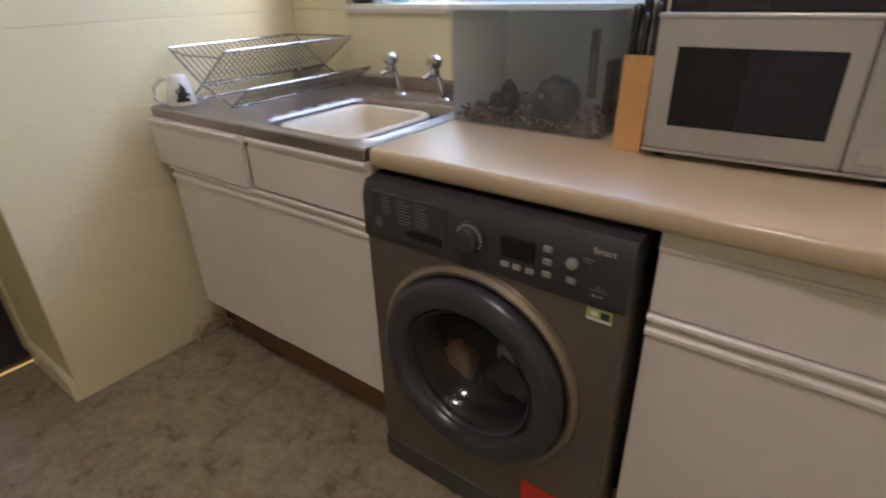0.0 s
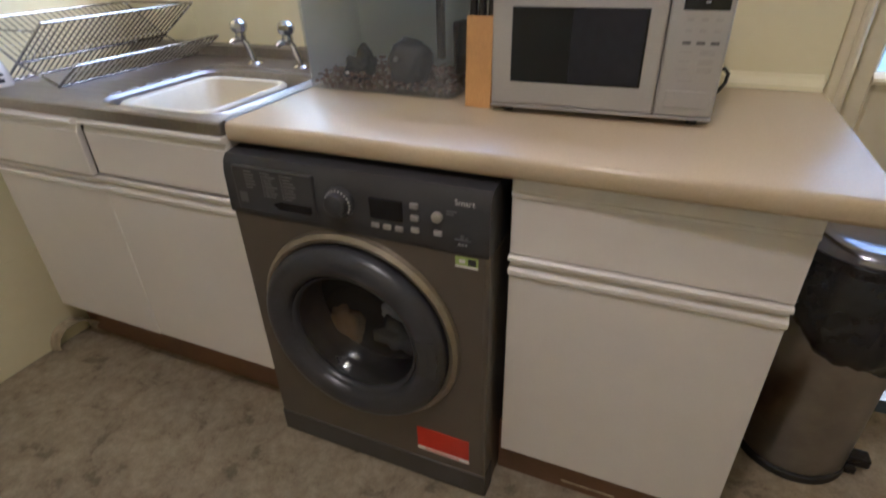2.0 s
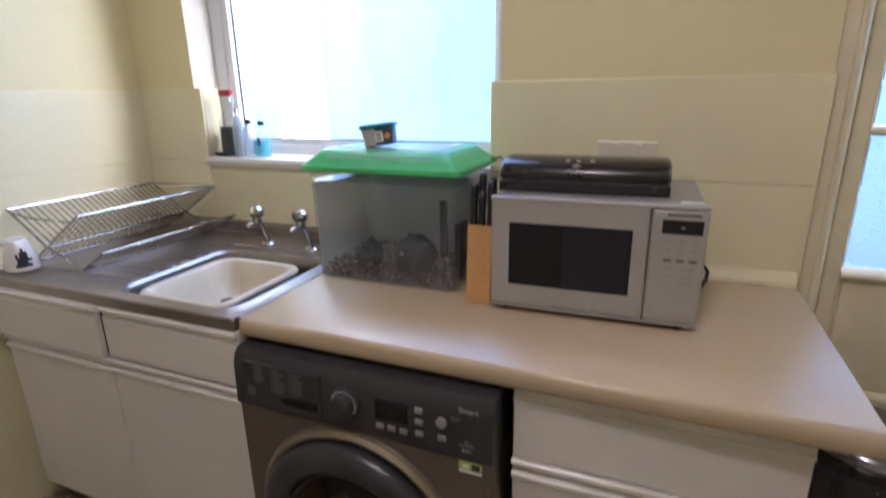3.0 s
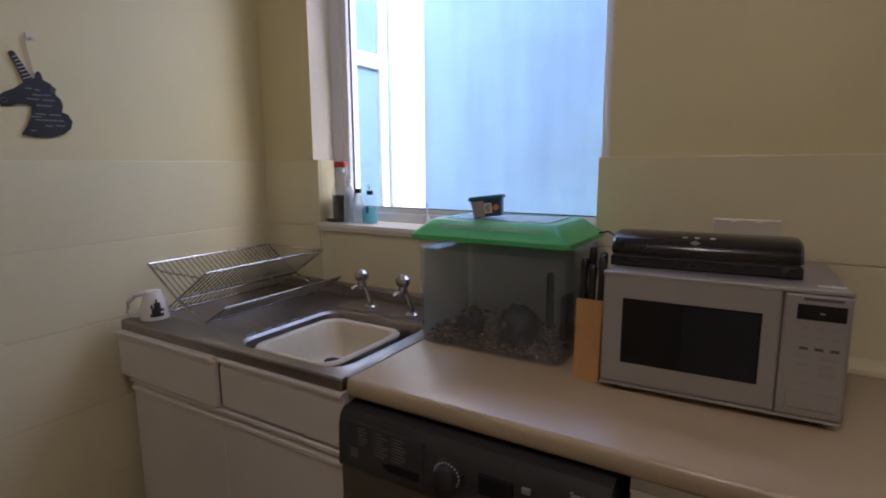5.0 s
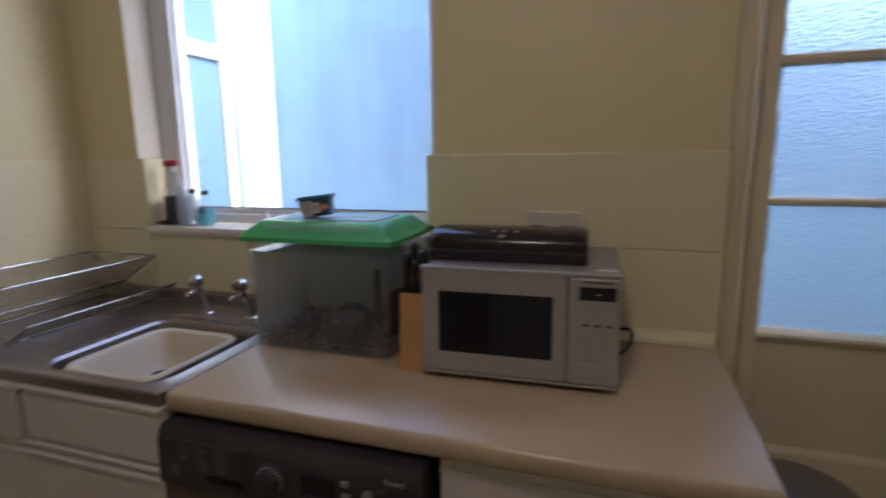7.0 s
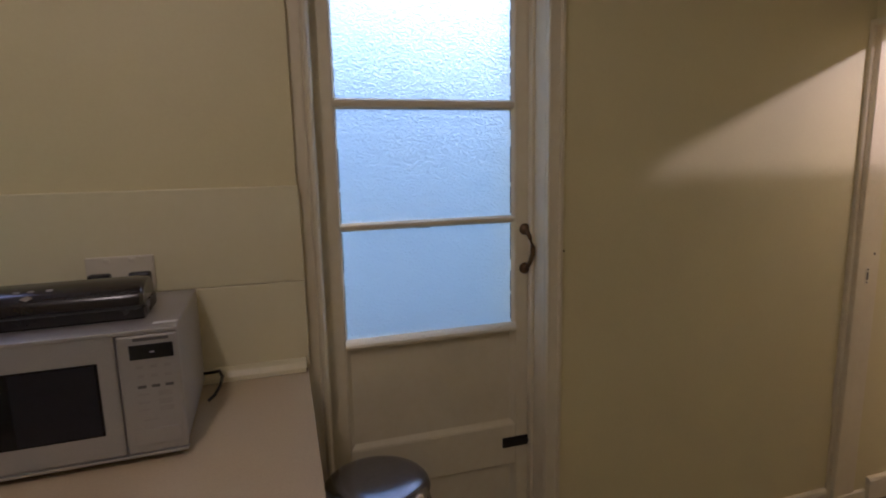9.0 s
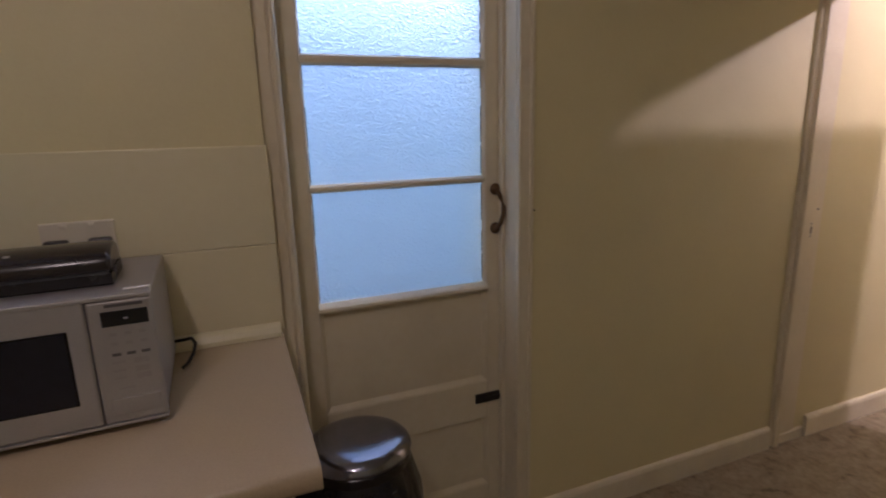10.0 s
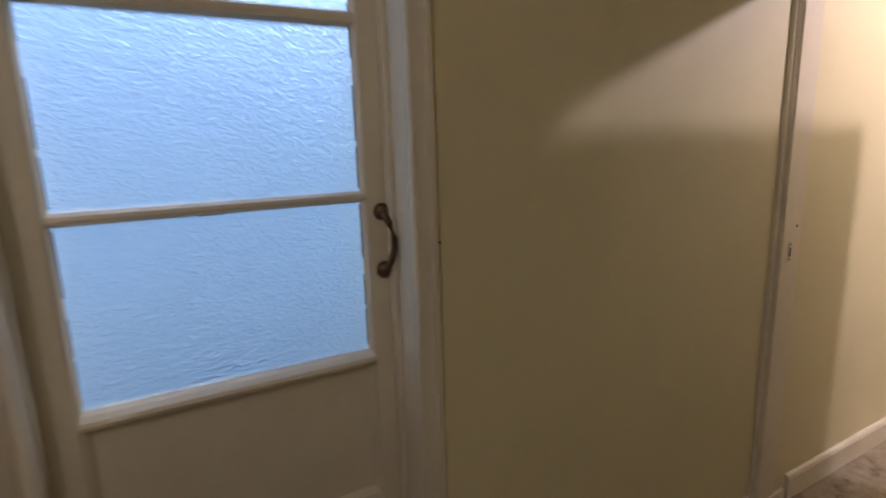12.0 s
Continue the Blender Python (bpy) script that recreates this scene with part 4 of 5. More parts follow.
# ---- mug ----
mug = thing("mug", (-0.864, 0.056, zt + 0.003), "white mug with a black picture, upside down on the drainer", "mug")
mz = zt + 0.003
part("cup", lathe((-0.864, 0.056), [(0.043, mz), (0.044, mz + 0.006), (0.040, mz + 0.035), (0.029, mz + 0.078), (0.024, mz + 0.088), (0.018, mz + 0.087)], 28), M_MUG, mug, smooth=40)
part("handle", tube([(-0.893, 0.040, mz + 0.078), (-0.915, 0.026, mz + 0.074), (-0.934, 0.013, mz + 0.050), (-0.938, 0.010, mz + 0.022), (-0.926, 0.018, mz + 0.006), (-0.906, 0.032, mz + 0.006)], 0.0068, 8), M_MUG, mug, smooth=60)
# printed picture on the side towards the room: plain dark shape wrapped on the cup
bm = bmesh.new()
for u0, u1, z0, z1 in ((-62, -8, 0.012, 0.022), (-56, -20, 0.020, 0.040), (-46, -16, 0.036, 0.056), (-60, -50, 0.038, 0.050), (-24, -4, 0.028, 0.036), (-38, -28, 0.054, 0.066)):
    a = []
    b = []
    for k in range(5):
        u = radians(u0 + 14 + (u1 - u0) * k / 4)
        for lst, z in ((a, z0), (b, z1)):
            r = 0.0446 - 0.14 * max(0, z - 0.006) - 0.118 * max(0, z - 0.035)
            lst.append((-0.864 + r * math.cos(u), 0.056 + r * math.sin(u), mz + z))
    merge(bm, loft([a, b], False))
part("picture", bm, M_SLATE, mug, "black printed picture")

mug.location.x += 0.012
lower(sink, washbowl, sponge, rack, mug)

# ---- washing machine ----
WM = thing("washing_machine", (0.297, 0.27, 0.0), "graphite grey front-loading washing machine under the worktop", "washing machine")
wx0, wx1, wy = 0.003, 0.600, -0.030
dx, dz = 0.292, 0.452


def pierced(x0, x1, z0, z1, r, y):
    """A front sheet with a round opening at the drum."""
    angs = [2 * math.pi * k / 72 for k in range(72)] + [math.atan2(z - dz, x - dx) % (2 * math.pi) for x in (x0, x1) for z in (z0, z1)]
    inner, outer, back = [], [], []
    for a in sorted(angs):
        c, s = math.cos(a), math.sin(a)
        k = min(((x1 - dx) / c if c > 0 else (x0 - dx) / c) if abs(c) > 1e-9 else 9, ((z1 - dz) / s if s > 0 else (z0 - dz) / s) if abs(s) > 1e-9 else 9)
        outer.append((dx + k * c, y, dz + k * s))
        inner.append((dx + r * c, y, dz + r * s))
        back.append((dx + r * c, y + 0.012, dz + r * s))
    return loft([outer, inner, back])


part("front_sheet", pierced(wx0 + 0.001, wx1 - 0.001, 0.075, 0.703, 0.212, wy), M_GRAPH, WM)
part("body", boxes((wx0, wx0 + 0.004, wy + 0.001, 0.55, 0.012, 0.703), (wx1 - 0.004, wx1, wy + 0.001, 0.55, 0.012, 0.703), (wx0 + 0.004, wx1 - 0.004, 0.54, 0.55, 0.012, 0.703), (wx0 + 0.004, wx1 - 0.004, wy + 0.02, 0.54, 0.012, 0.03)), M_GRAPH, WM)
part("side_edge", boxes((wx0 - 0.001, wx0 + 0.010, wy + 0.004, 0.50, 0.014, 0.70), bev=0.004), M_PANEL, WM)
part("side_edge", boxes((wx1 - 0.012, wx1 + 0.001, wy - 0.002, 0.50, 0.086, 0.703), bev=0.004), M_GRAPH, WM)
part("base_strip", prism([(0.02, 0.0), (wy + 0.006, 0.0), (wy - 0.002, 0.008), (wy - 0.003, 0.078), (wy + 0.004, 0.084), (0.02, 0.084)], "x", wx0 - 0.0015, wx1 + 0.0015), M_KICK, WM, "dark grey plastic kick strip")
pp = [(0.10, 0.704), (wy - 0.004, 0.704), (wy - 0.007, 0.710), (wy - 0.004, 0.800), (wy + 0.002, 0.822), (wy + 0.012, 0.834), (0.03, 0.840), (0.10, 0.842)]
panel = part("control_panel", prism(pp, "x", wx0 - 0.001, wx1 + 0.001), M_PANEL, WM, "dark grey control panel", smooth=30)
part("top", boxes((wx0 + 0.004, wx1 - 0.004, 0.10, 0.55, 0.704, 0.845), bev=0.004), M_PANEL, WM)


def on_panel(z):
    return wy - 0.007 + (z - 0.710) * 0.033


def bar(x0, x1, z0, z1, t=0.0012, y=None):
    yy = on_panel((z0 + z1) / 2) if y is None else y
    return cut_box(x0, x1, yy - t, yy + 0.002, z0, z1)


disp = part("detergent_drawer", boxes((0.030, 0.232, wy - 0.0095, wy + 0.001, 0.716, 0.818), bev=0.003), M_PANEL, panel)
# no hollow is cut; the grip's shade is the plate's near-black colour
part("grip", prism([(0.125, 0.742), (0.140, 0.731), (0.215, 0.731), (0.222, 0.735), (0.222, 0.750), (0.145, 0.750)], "y", wy - 0.0101, wy - 0.006), M_LCD, panel, "near-black plate for the shade in the finger grip")
bm = bmesh.new()
random.seed(3)
for x, rows in ((0.062, 6), (0.112, 8), (0.160, 8)):
    for i in range(rows):
        z = 0.808 - i * 0.0072
        merge(bm, cut_box(x, x + random.uniform(0.016, 0.032), wy - 0.0100, wy - 0.009, z, z + 0.0022))
        if x > 0.1:
            merge(bm, cut_box(x - 0.006, x - 0.003, wy - 0.0100, wy - 0.009, z, z + 0.003))
part("programme_list", bm, M_PRINTL, panel, "pale printed programme list")
part("logo_square", boxes((0.040, 0.060, wy - 0.0101, wy - 0.009, 0.737, 0.760)), M_PRINTD, panel)
kx, kz = 0.291, 0.772
knob = part("programme_knob", lathe((kx, kz), [(0.033, wy - 0.004), (0.032, wy - 0.012), (0.026, wy - 0.016), (0.023, wy - 0.030), (0.018, wy - 0.033)], 30, "y"), M_PANEL, panel, smooth=35)
bm = bmesh.new()
for i in range(16):
    a = radians(-30 + i * 15.5)
    merge(bm, cut_box(-0.0016, 0.0016, wy - 0.0172, wy - 0.015, -0.0016, 0.0016), Matrix.Translation((kx + 0.0275 * math.cos(a), 0, kz + 0.0275 * math.sin(a))))
part("knob_marks", bm, M_PRINT, knob)
part("start_mark", lathe((kx - 0.028, kz - 0.022), [(0.006, wy - 0.0095), (0.006, wy - 0.006)], 12, "y"), M_BUTTON, panel)
part("display", boxes((0.357, 0.428, wy - 0.0085, wy, 0.752, 0.794), bev=0.002), M_LCD, panel, "unlit black display")
for x, z in ((0.359, 0.731), (0.385, 0.731), (0.411, 0.731), (0.445, 0.785), (0.445, 0.760), (0.445, 0.735), (0.492, 0.737)):
    part("button", boxes((x, x + 0.017, wy - 0.0105, wy - 0.003, z, z + 0.011), bev=0.002), M_BUTTON, panel)
part("power_button", lathe((0.500, 0.776), [(0.0105, wy - 0.004), (0.0105, wy - 0.012), (0.008, wy - 0.014)], 20, "y"), M_BUTTON, panel, "round silver power button", smooth=40)
for s in ((0.518, 0.538, wy - 0.0078, wy - 0.005, 0.790, 0.7925), (0.518, 0.532, wy - 0.0078, wy - 0.005, 0.784, 0.7865), (0.534, 0.566, wy - 0.0090, wy - 0.005, 0.736, 0.738), (0.546, 0.552, wy - 0.0090, wy - 0.005, 0.739, 0.748), (0.555, 0.560, wy - 0.0090, wy - 0.005, 0.738, 0.743)):
    part("panel_print", cut_box(*s), M_PRINTD, panel)
lettering("Smart", 0.0165, Matrix.Translation((0.534, wy - 0.0062, 0.806)) @ FACE_S, M_PRINT, panel)
lettering("A++", 0.011, Matrix.Translation((0.540, wy - 0.0085, 0.724)) @ FACE_S, M_PRINT, panel)
# door
hous = part("door_surround", lathe((dx, dz), [(0.250, wy + 0.001), (0.247, wy - 0.010), (0.238, wy - 0.017), (0.229, wy - 0.014), (0.224, wy + 0.004)], 72, "y", False, False), M_RIM, WM, "brushed bronze-grey door surround", smooth=30)
dr = part("door", lathe((dx - 0.006, dz - 0.010), [(0.226, wy + 0.004), (0.231, wy - 0.016), (0.228, wy - 0.030), (0.216, wy - 0.040), (0.199, wy - 0.045), (0.176, wy - 0.042), (0.166, wy - 0.034), (0.160, wy - 0.016)], 72, "y", False, False), M_RING, WM, "glossy dark porthole door ring", smooth=40)
part("porthole_glass", lathe((dx - 0.006, dz - 0.010), [(0.162, wy - 0.020), (0.152, wy - 0.012), (0.138, wy + 0.03), (0.115, wy + 0.07), (0.069, wy + 0.09), (0.0, wy + 0.095)], 48, "y", False, True), M_WASHGLASS, dr, "clear bowl-shaped door glass", smooth=60)
part("bowl_rim", lathe((dx - 0.006, dz - 0.010), [(0.161, wy - 0.016), (0.159, wy - 0.026), (0.153, wy - 0.022), (0.151, wy - 0.010)], 60, "y", False, False), M_RING, dr, smooth=50)
part("door_pull", prism([(dx + 0.165, dz - 0.045), (dx + 0.205, dz - 0.050), (dx + 0.214, dz + 0.0), (dx + 0.205, dz + 0.050), (dx + 0.165, dz + 0.045), (dx + 0.172, dz)], "y", wy - 0.0445, wy - 0.0395), M_PANEL, dr)
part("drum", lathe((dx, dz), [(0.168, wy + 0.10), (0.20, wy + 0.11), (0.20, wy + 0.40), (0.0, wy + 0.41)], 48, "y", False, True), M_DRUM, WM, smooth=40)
part("door_boot", lathe((dx, dz), [(0.172, wy + 0.003), (0.165, wy + 0.05), (0.168, wy + 0.10)], 48, "y", False, False), M_STEEL, WM, smooth=50)
for nm, c, s, mt, sd, lab in (("cloth", (dx - 0.115, wy + 0.112, dz - 0.105), (0.050, 0.024, 0.058), M_CLOTH, 1, "tan garment"), ("cloth", (dx + 0.030, wy + 0.130, dz - 0.115), (0.070, 0.026, 0.046), M_CLOTH2, 2, "slate garment"),
                              ("cloth", (dx + 0.002, wy + 0.170, dz - 0.085), (0.040, 0.03, 0.05), M_CLOTH3, 5, "white garment")):
    lt = thing("garment", c, lab + " lying in the washing machine drum", "clothes", "laundry in the drum")
    part("fabric", blob(c, s, sd, 3, 0.6), mt, lt, smooth=80)
stk = part("sticker", boxes((0.424, 0.560, wy - 0.0012, wy + 0.001, 0.108, 0.188)), M_RED, WM, "red advertising sticker")
part("sticker_stripe", boxes((0.424, 0.560, wy - 0.0018, wy - 0.001, 0.110, 0.121)), M_WHITE, stk)
part("sticker_text", boxes((0.445, 0.535, wy - 0.0022, wy - 0.0015, 0.114, 0.117)), M_RED, stk)
lab = part("energy_label", boxes((0.532, 0.578, wy - 0.0012, wy + 0.001, 0.674, 0.698)), M_LIME, WM, "lime green and white energy label")
part("label_foot", boxes((0.532, 0.578, wy - 0.0016, wy - 0.001, 0.674, 0.679)), M_WHITE, lab)
part("label_square", boxes((0.558, 0.574, wy - 0.0017, wy - 0.001, 0.681, 0.695)), M_PANEL, lab)
part("label_mark", boxes((0.540, 0.552, wy - 0.0017, wy - 0.001, 0.684, 0.692)), M_WHITE, lab)

# ---- fish tank ----
tank = thing("fish_tank", (0.21, 0.42, 0.9), "clear plastic fish tank of murky water with a green lid", "fish tank")
tb, tt = 0.903, 1.204
rows = []
for f in (0.0, 0.02, 0.5, 1.0):
    g = f * 0.006
    z = tb + (tt - tb) * f
    rows.append(rrect(0.002 - g + (0.004 if f == 0 else 0), 0.400 + g - (0.004 if f == 0 else 0), 0.300 - g, 0.575 + g, z, 0.022, 5))
part("tank_shell", loft(rows, True, True, False), M_TANK, tank, smooth=50)
rows = []
for f in (0.012, 0.45, 0.86):
    g = f * 0.006 - 0.003
    rows.append(rrect(0.002 - g, 0.400 + g, 0.300 - g, 0.575 + g, tb + (tt - tb) * f, 0.021, 5))
part("water", loft(rows, True, True, True), M_WATER, tank, "murky grey-green water", smooth=50)
# added sheet along left and back: the water's haze behind the ornaments
part("murk", loft([[(x, y, z) for x, y in ((0.0075, 0.312), (0.0075, 0.556), (0.0105, 0.5655), (0.020, 0.5685), (0.396, 0.5685))] for z in (tb + 0.010, tb + 0.257)], False), M_MURK, tank, "grey haze sheet in place of the water's murk")
random.seed(11)
gv, gf = [], []
bm0 = bmesh.new()
bmesh.ops.create_icosphere(bm0, subdivisions=1, radius=1)
base_v = [v.co.copy() for v in bm0.verts]
base_f = [[v.index for v in f.verts] for f in bm0.faces]
bm0.free()
for i in range(1250):
    x, y = random.uniform(0.012, 0.391), random.uniform(0.308, 0.566)
    lift = 0.012 * max(0, noise.noise(Vector((x * 9, y * 9, 3)))) + (0.010 if x < 0.16 else 0.0)
    z = tb + 0.006 + random.random() * (0.018 + lift)
    r = random.uniform(0.0035, 0.007)
    o = len(gv)
    gv += [(x + v.x * r - 0.21, y + v.y * r - 0.42, z + v.z * r * 0.75 - 0.9) for v in base_v]
    gf += [[k + o for k in f] for f in base_f]
me = bpy.data.meshes.new("gravel")
me.from_pydata(gv, [], gf)
me.materials.append(M_PEBBLE)
gr = new("gravel", me)
gr.parent = tank
tagged(gr, "brown and white aquarium gravel", kind="stuff")
orn = part("cave_ornament", blob((0.258, 0.375, 0.962), (0.050, 0.042, 0.062), 4, 3, 0.35), M_ROCK, tank, "dark round cave ornament", smooth=70)
part("cave_mouth", lathe((0.240, 0.978), [(0.0065, 0.334), (0.006, 0.330)], 12, "y"), M_PRINTL, orn)
part("rock", blob((0.116, 0.375, 0.948), (0.040, 0.030, 0.034), 9, 3, 0.7), M_ROCK, tank, "dark jagged rock", smooth=60)
part("rock_peak", blob((0.126, 0.378, 0.976), (0.016, 0.015, 0.024), 5, 2, 0.5), M_ROCK, tank)
flt = part("filter_stick", boxes((0.352, 0.368, 0.318, 0.338, 0.985, 1.125), bev=0.004), M_BLACK, tank, "black filter tube")
part("filter_box", boxes((0.374, 0.392, 0.36, 0.42, 0.945, 1.06), bev=0.005), M_BLACK, tank)
lid = part("lid", loft([rrect(-0.022, 0.412, 0.294, 0.597, 1.186, 0.025, 5), rrect(-0.029, 0.419, 0.287, 0.604, 1.188, 0.028, 5), rrect(-0.027, 0.417, 0.289, 0.602, 1.199, 0.028, 5), rrect(-0.016, 0.402, 0.301, 0.590, 1.208, 0.022, 5), rrect(-0.012, 0.398, 0.305, 0.586, 1.211, 0.020, 5),
      rrect(0.014, 0.372, 0.332, 0.559, 1.236, 0.018, 5), rrect(0.020, 0.366, 0.338, 0.553, 1.238, 0.016, 5), rrect(0.042, 0.344, 0.357, 0.532, 1.238, 0.012, 5), rrect(0.044, 0.342, 0.359, 0.529, 1.234, 0.012, 5)], True, False, True), M_GREEN, tank, "bright green vented lid", smooth=35)
part("lid_window", loft([rrect(0.046, 0.340, 0.362, 0.527, 1.2345, 0.010, 5), rrect(0.048, 0.338, 0.364, 0.525, 1.2395, 0.010, 5)], True, True, True), M_FROST, lid, "milky clear hatch")
bm = bmesh.new()
for i in range(52):
    x = 0.050 + i * 0.0056
    merge(bm, cut_box(x, x + 0.0016, -0.0005, 0.0008, -0.007, 0.007), Matrix.Translation((0, 0.3165, 1.2225)) @ Matrix.Rotation(radians(-46), 4, "X"))
tagged(part("vent_grille", bm, M_FROST, lid), kind="stuff")

tub = thing("food_tub", (0.150, 0.42, 1.24), "small navy fish food tub with a teal lid", "tub")
TM = Matrix.Translation((0.157, 0.405, 1.2400)) @ Matrix.Rotation(radians(-7), 4, "Y") @ Matrix.Rotation(radians(16), 4, "Z")


def tilt(bm):
    bm.transform(TM)
    return bm


part("cup", tilt(loft([rrect(-0.037, 0.037, -0.032, 0.032, 0.004, 0.012, 5), rrect(-0.041, 0.041, -0.035, 0.035, 0.050, 0.014, 5)], True, True, True)), M_TUB, tub, smooth=40)
part("lid", tilt(loft([rrect(-0.046, 0.046, -0.040, 0.040, 0.049, 0.016, 5), rrect(-0.047, 0.047, -0.041, 0.041, 0.053, 0.016, 5), rrect(-0.044, 0.044, -0.038, 0.038, 0.059, 0.015, 5)], True, True, True)), M_TUBLID, tub, "teal snap lid", smooth=30)
part("label", tilt(prism([(-0.030, 0.006), (-0.004, 0.006), (-0.004, 0.047), (-0.039, 0.047)], "y", -0.0362, -0.030)), M_LABEL, tub, "grey printed label")
bc = part("barcode", tilt(boxes((-0.003, 0.016, -0.0368, -0.030, 0.014, 0.040))), M_WHITE, tub)
part("barcode_bars", tilt(boxes(*[(0.0 + i * 0.0026, 0.0012 + i * 0.0026, -0.0372, -0.036, 0.018, 0.037) for i in range(5)])), M_BLACK, bc)
part("picture", tilt(prism([(0.017, 0.026), (0.026, 0.018), (0.036, 0.026), (0.028, 0.036)], "y", -0.0362, -0.030)), M_ORANGE, tub, "orange printed shape")
air = whole("air_line", tube([(0.425, 0.50, 1.205), (0.452, 0.49, 1.212), (0.472, 0.47, 1.205), (0.484, 0.455, 1.170), (0.490, 0.450, 1.13), (0.487, 0.46, 1.0), (0.484, 0.47, 0.905)], 0.0025, 6), M_BLACK, "thin black pump cable hanging behind the knives", "cable", smooth=60)

# ---- knife block ----
kb = thing("knife_block", (0.473, 0.32, 0.9), "beech knife block holding black-handled knives", "knife block")
part("block", prism([(0.268, 0.9005), (0.375, 0.9005), (0.392, 1.050), (0.282, 1.084)], "x", 0.439, 0.496), M_BEECH, kb)
for x, y, s, l in ((0.447, 0.300, 1.068, 0.105), (0.467, 0.297, 1.070, 0.088), (0.487, 0.300, 1.068, 0.112), (0.456, 0.332, 1.062, 0.132), (0.480, 0.336, 1.060, 0.122)):
    k = part("knife", loft([rrect(x - w, x + w, y + o - d, y + o + d, s + l * f, min(w, d) * 0.8, 3) for w, d, f, o in ((0.0075, 0.009, 0, 0), (0.008, 0.010, 0.1, 0.001), (0.0068, 0.0085, 0.45, 0.004), (0.0082, 0.0105, 0.82, 0.008), (0.0075, 0.009, 0.96, 0.009), (0.004, 0.005, 1.0, 0.009))], True, True, True), M_BLACK, kb, "black knife handle", smooth=50)
    for h in (0.3, 0.65):
        part("rivet", lathe((y + 0.002 + 0.008 * h, s + l * h), [(0.002, x - 0.0078), (0.002, x + 0.0078)], 8, "x"), M_CHROME, k)

lower(tank, tub, air, kb)

# ---- microwave ----
MW = thing("microwave_oven", (0.72, 0.43, 0.9), "silver compact microwave oven on the worktop", "microwave")
MR = Matrix.Translation((0.506, 0.248, 0)) @ Matrix.Rotation(radians(2.0), 4, "Z")
MWW, MWD, MZ0, MZ1 = 0.424, 0.345, 0.912, 1.150


def mw(bm):
    bm.transform(MR)
    return bm


part("case", mw(boxes((0.003, MWW - 0.003, 0.018, MWD, MZ0, MZ1), bev=0.004)), M_SILVERD, MW, "silver-grey metal case")
dpl = part("door", mw(boxes((0.0, 0.3200, -0.004, 0.0175, MZ0 + 0.002, MZ1 + 0.002), bev=0.005)), M_SILVER, MW, "silver door")
part("door_window", mw(boxes((0.040, 0.290, -0.0052, -0.003, 0.961, 1.100), bev=0.001)), M_WINDOW, dpl, "dark oven window")
# painted reflection over the window's right half
part("window_reflection", mw(boxes((0.155, 0.286, -0.0058, -0.0051, 0.964, 1.097))), M_WINREFL, dpl)
part("top_trim", mw(boxes((-0.001, 0.424, -0.006, 0.016, MZ1 - 0.004, MZ1 + 0.0045), bev=0.002)), M_SILVER, MW)
part("bottom_trim", mw(boxes((0.0, 0.3205, -0.006, 0.012, MZ0 - 0.004, MZ0 + 0.0015), (0.3210, MWW, -0.006, 0.012, MZ0 - 0.004, MZ0 + 0.0015), bev=0.0015)), M_SILVER, MW)
fp = part("control_panel", mw(boxes((0.3215, MWW, -0.004, 0.0175, MZ0 + 0.002, MZ1 - 0.0045), bev=0.005)), M_SILVER, MW, "silver control panel")
part("display", mw(boxes((0.342, 0.415, -0.0055, -0.003, 1.098, 1.126), bev=0.001)), M_LCD, fp, "black clock display")
part("clock_mark", mw(boxes((0.376, 0.383, -0.0060, -0.0054, 1.110, 1.1125))), M_PRINT, fp)
part("maker_mark", mw(boxes((0.350, 0.409, -0.0047, -0.0035, 1.133, 1.1385))), M_PRINTD, fp)
for r, z in enumerate((1.080, 1.062)):
    for c in range(3):
        part("key_print", mw(cut_box(0.351 + c * 0.023, 0.362 + c * 0.023, -0.0047, -0.0035, z, z + 0.006)), M_SILVERD, fp)
for c in range(3):
    part("key_print", mw(cut_box(0.350 + c * 0.023, 0.364 + c * 0.023, -0.0047, -0.0035, 1.042, 1.0475)), M_PRINTD, fp)
for z in (1.028, 1.012, 0.998):
    part("key_print", mw(cut_box(0.348, 0.368, -0.0047, -0.0035, z, z + 0.004)), M_SILVERD, fp)
    part("key", mw(cut_box(0.382, 0.406, -0.0047, -0.0035, z - 0.004, z + 0.006)), M_SILVERD, fp)
part("key_print", mw(cut_box(0.352, 0.378, -0.0047, -0.0035, 0.978, 0.981)), M_SILVERD, fp)
part("door_release", mw(boxes((0.336, 0.416, -0.0062, -0.003, 0.930, 0.962), bev=0.002)), M_SILVER, fp)
for x in (0.03, MWW - 0.03):
    for y in (0.03, MWD - 0.03):
        part("foot", mw(lathe((x, y), [(0.010, 0.9 - DROP), (0.011, MZ0 + 0.001)], 14)), M_RUBBER, MW)
part("rating_label", mw(boxes((0.375, 0.418, 0.045, 0.060, MZ1, MZ1 + 0.0006))), M_WHITE, MW)
whole("microwave_cable", tube([(0.90, 0.60, 0.93), (0.938, 0.580, 0.938), (0.956, 0.565, 0.945), (0.964, 0.545, 0.938), (0.960, 0.525, 0.922), (0.948, 0.505, 0.908), (0.934, 0.498, 0.899)], 0.0042, 8), M_BLACK, "black mains cable looping beside the microwave", "cable", smooth=60)

# ---- vacuum sealer ----
VS = thing("vacuum_sealer", (0.685, 0.42, MZ1 + 0.005), "glossy dark brown vacuum sealer lying on the microwave", "vacuum sealer")
v0 = MZ1 + 0.001


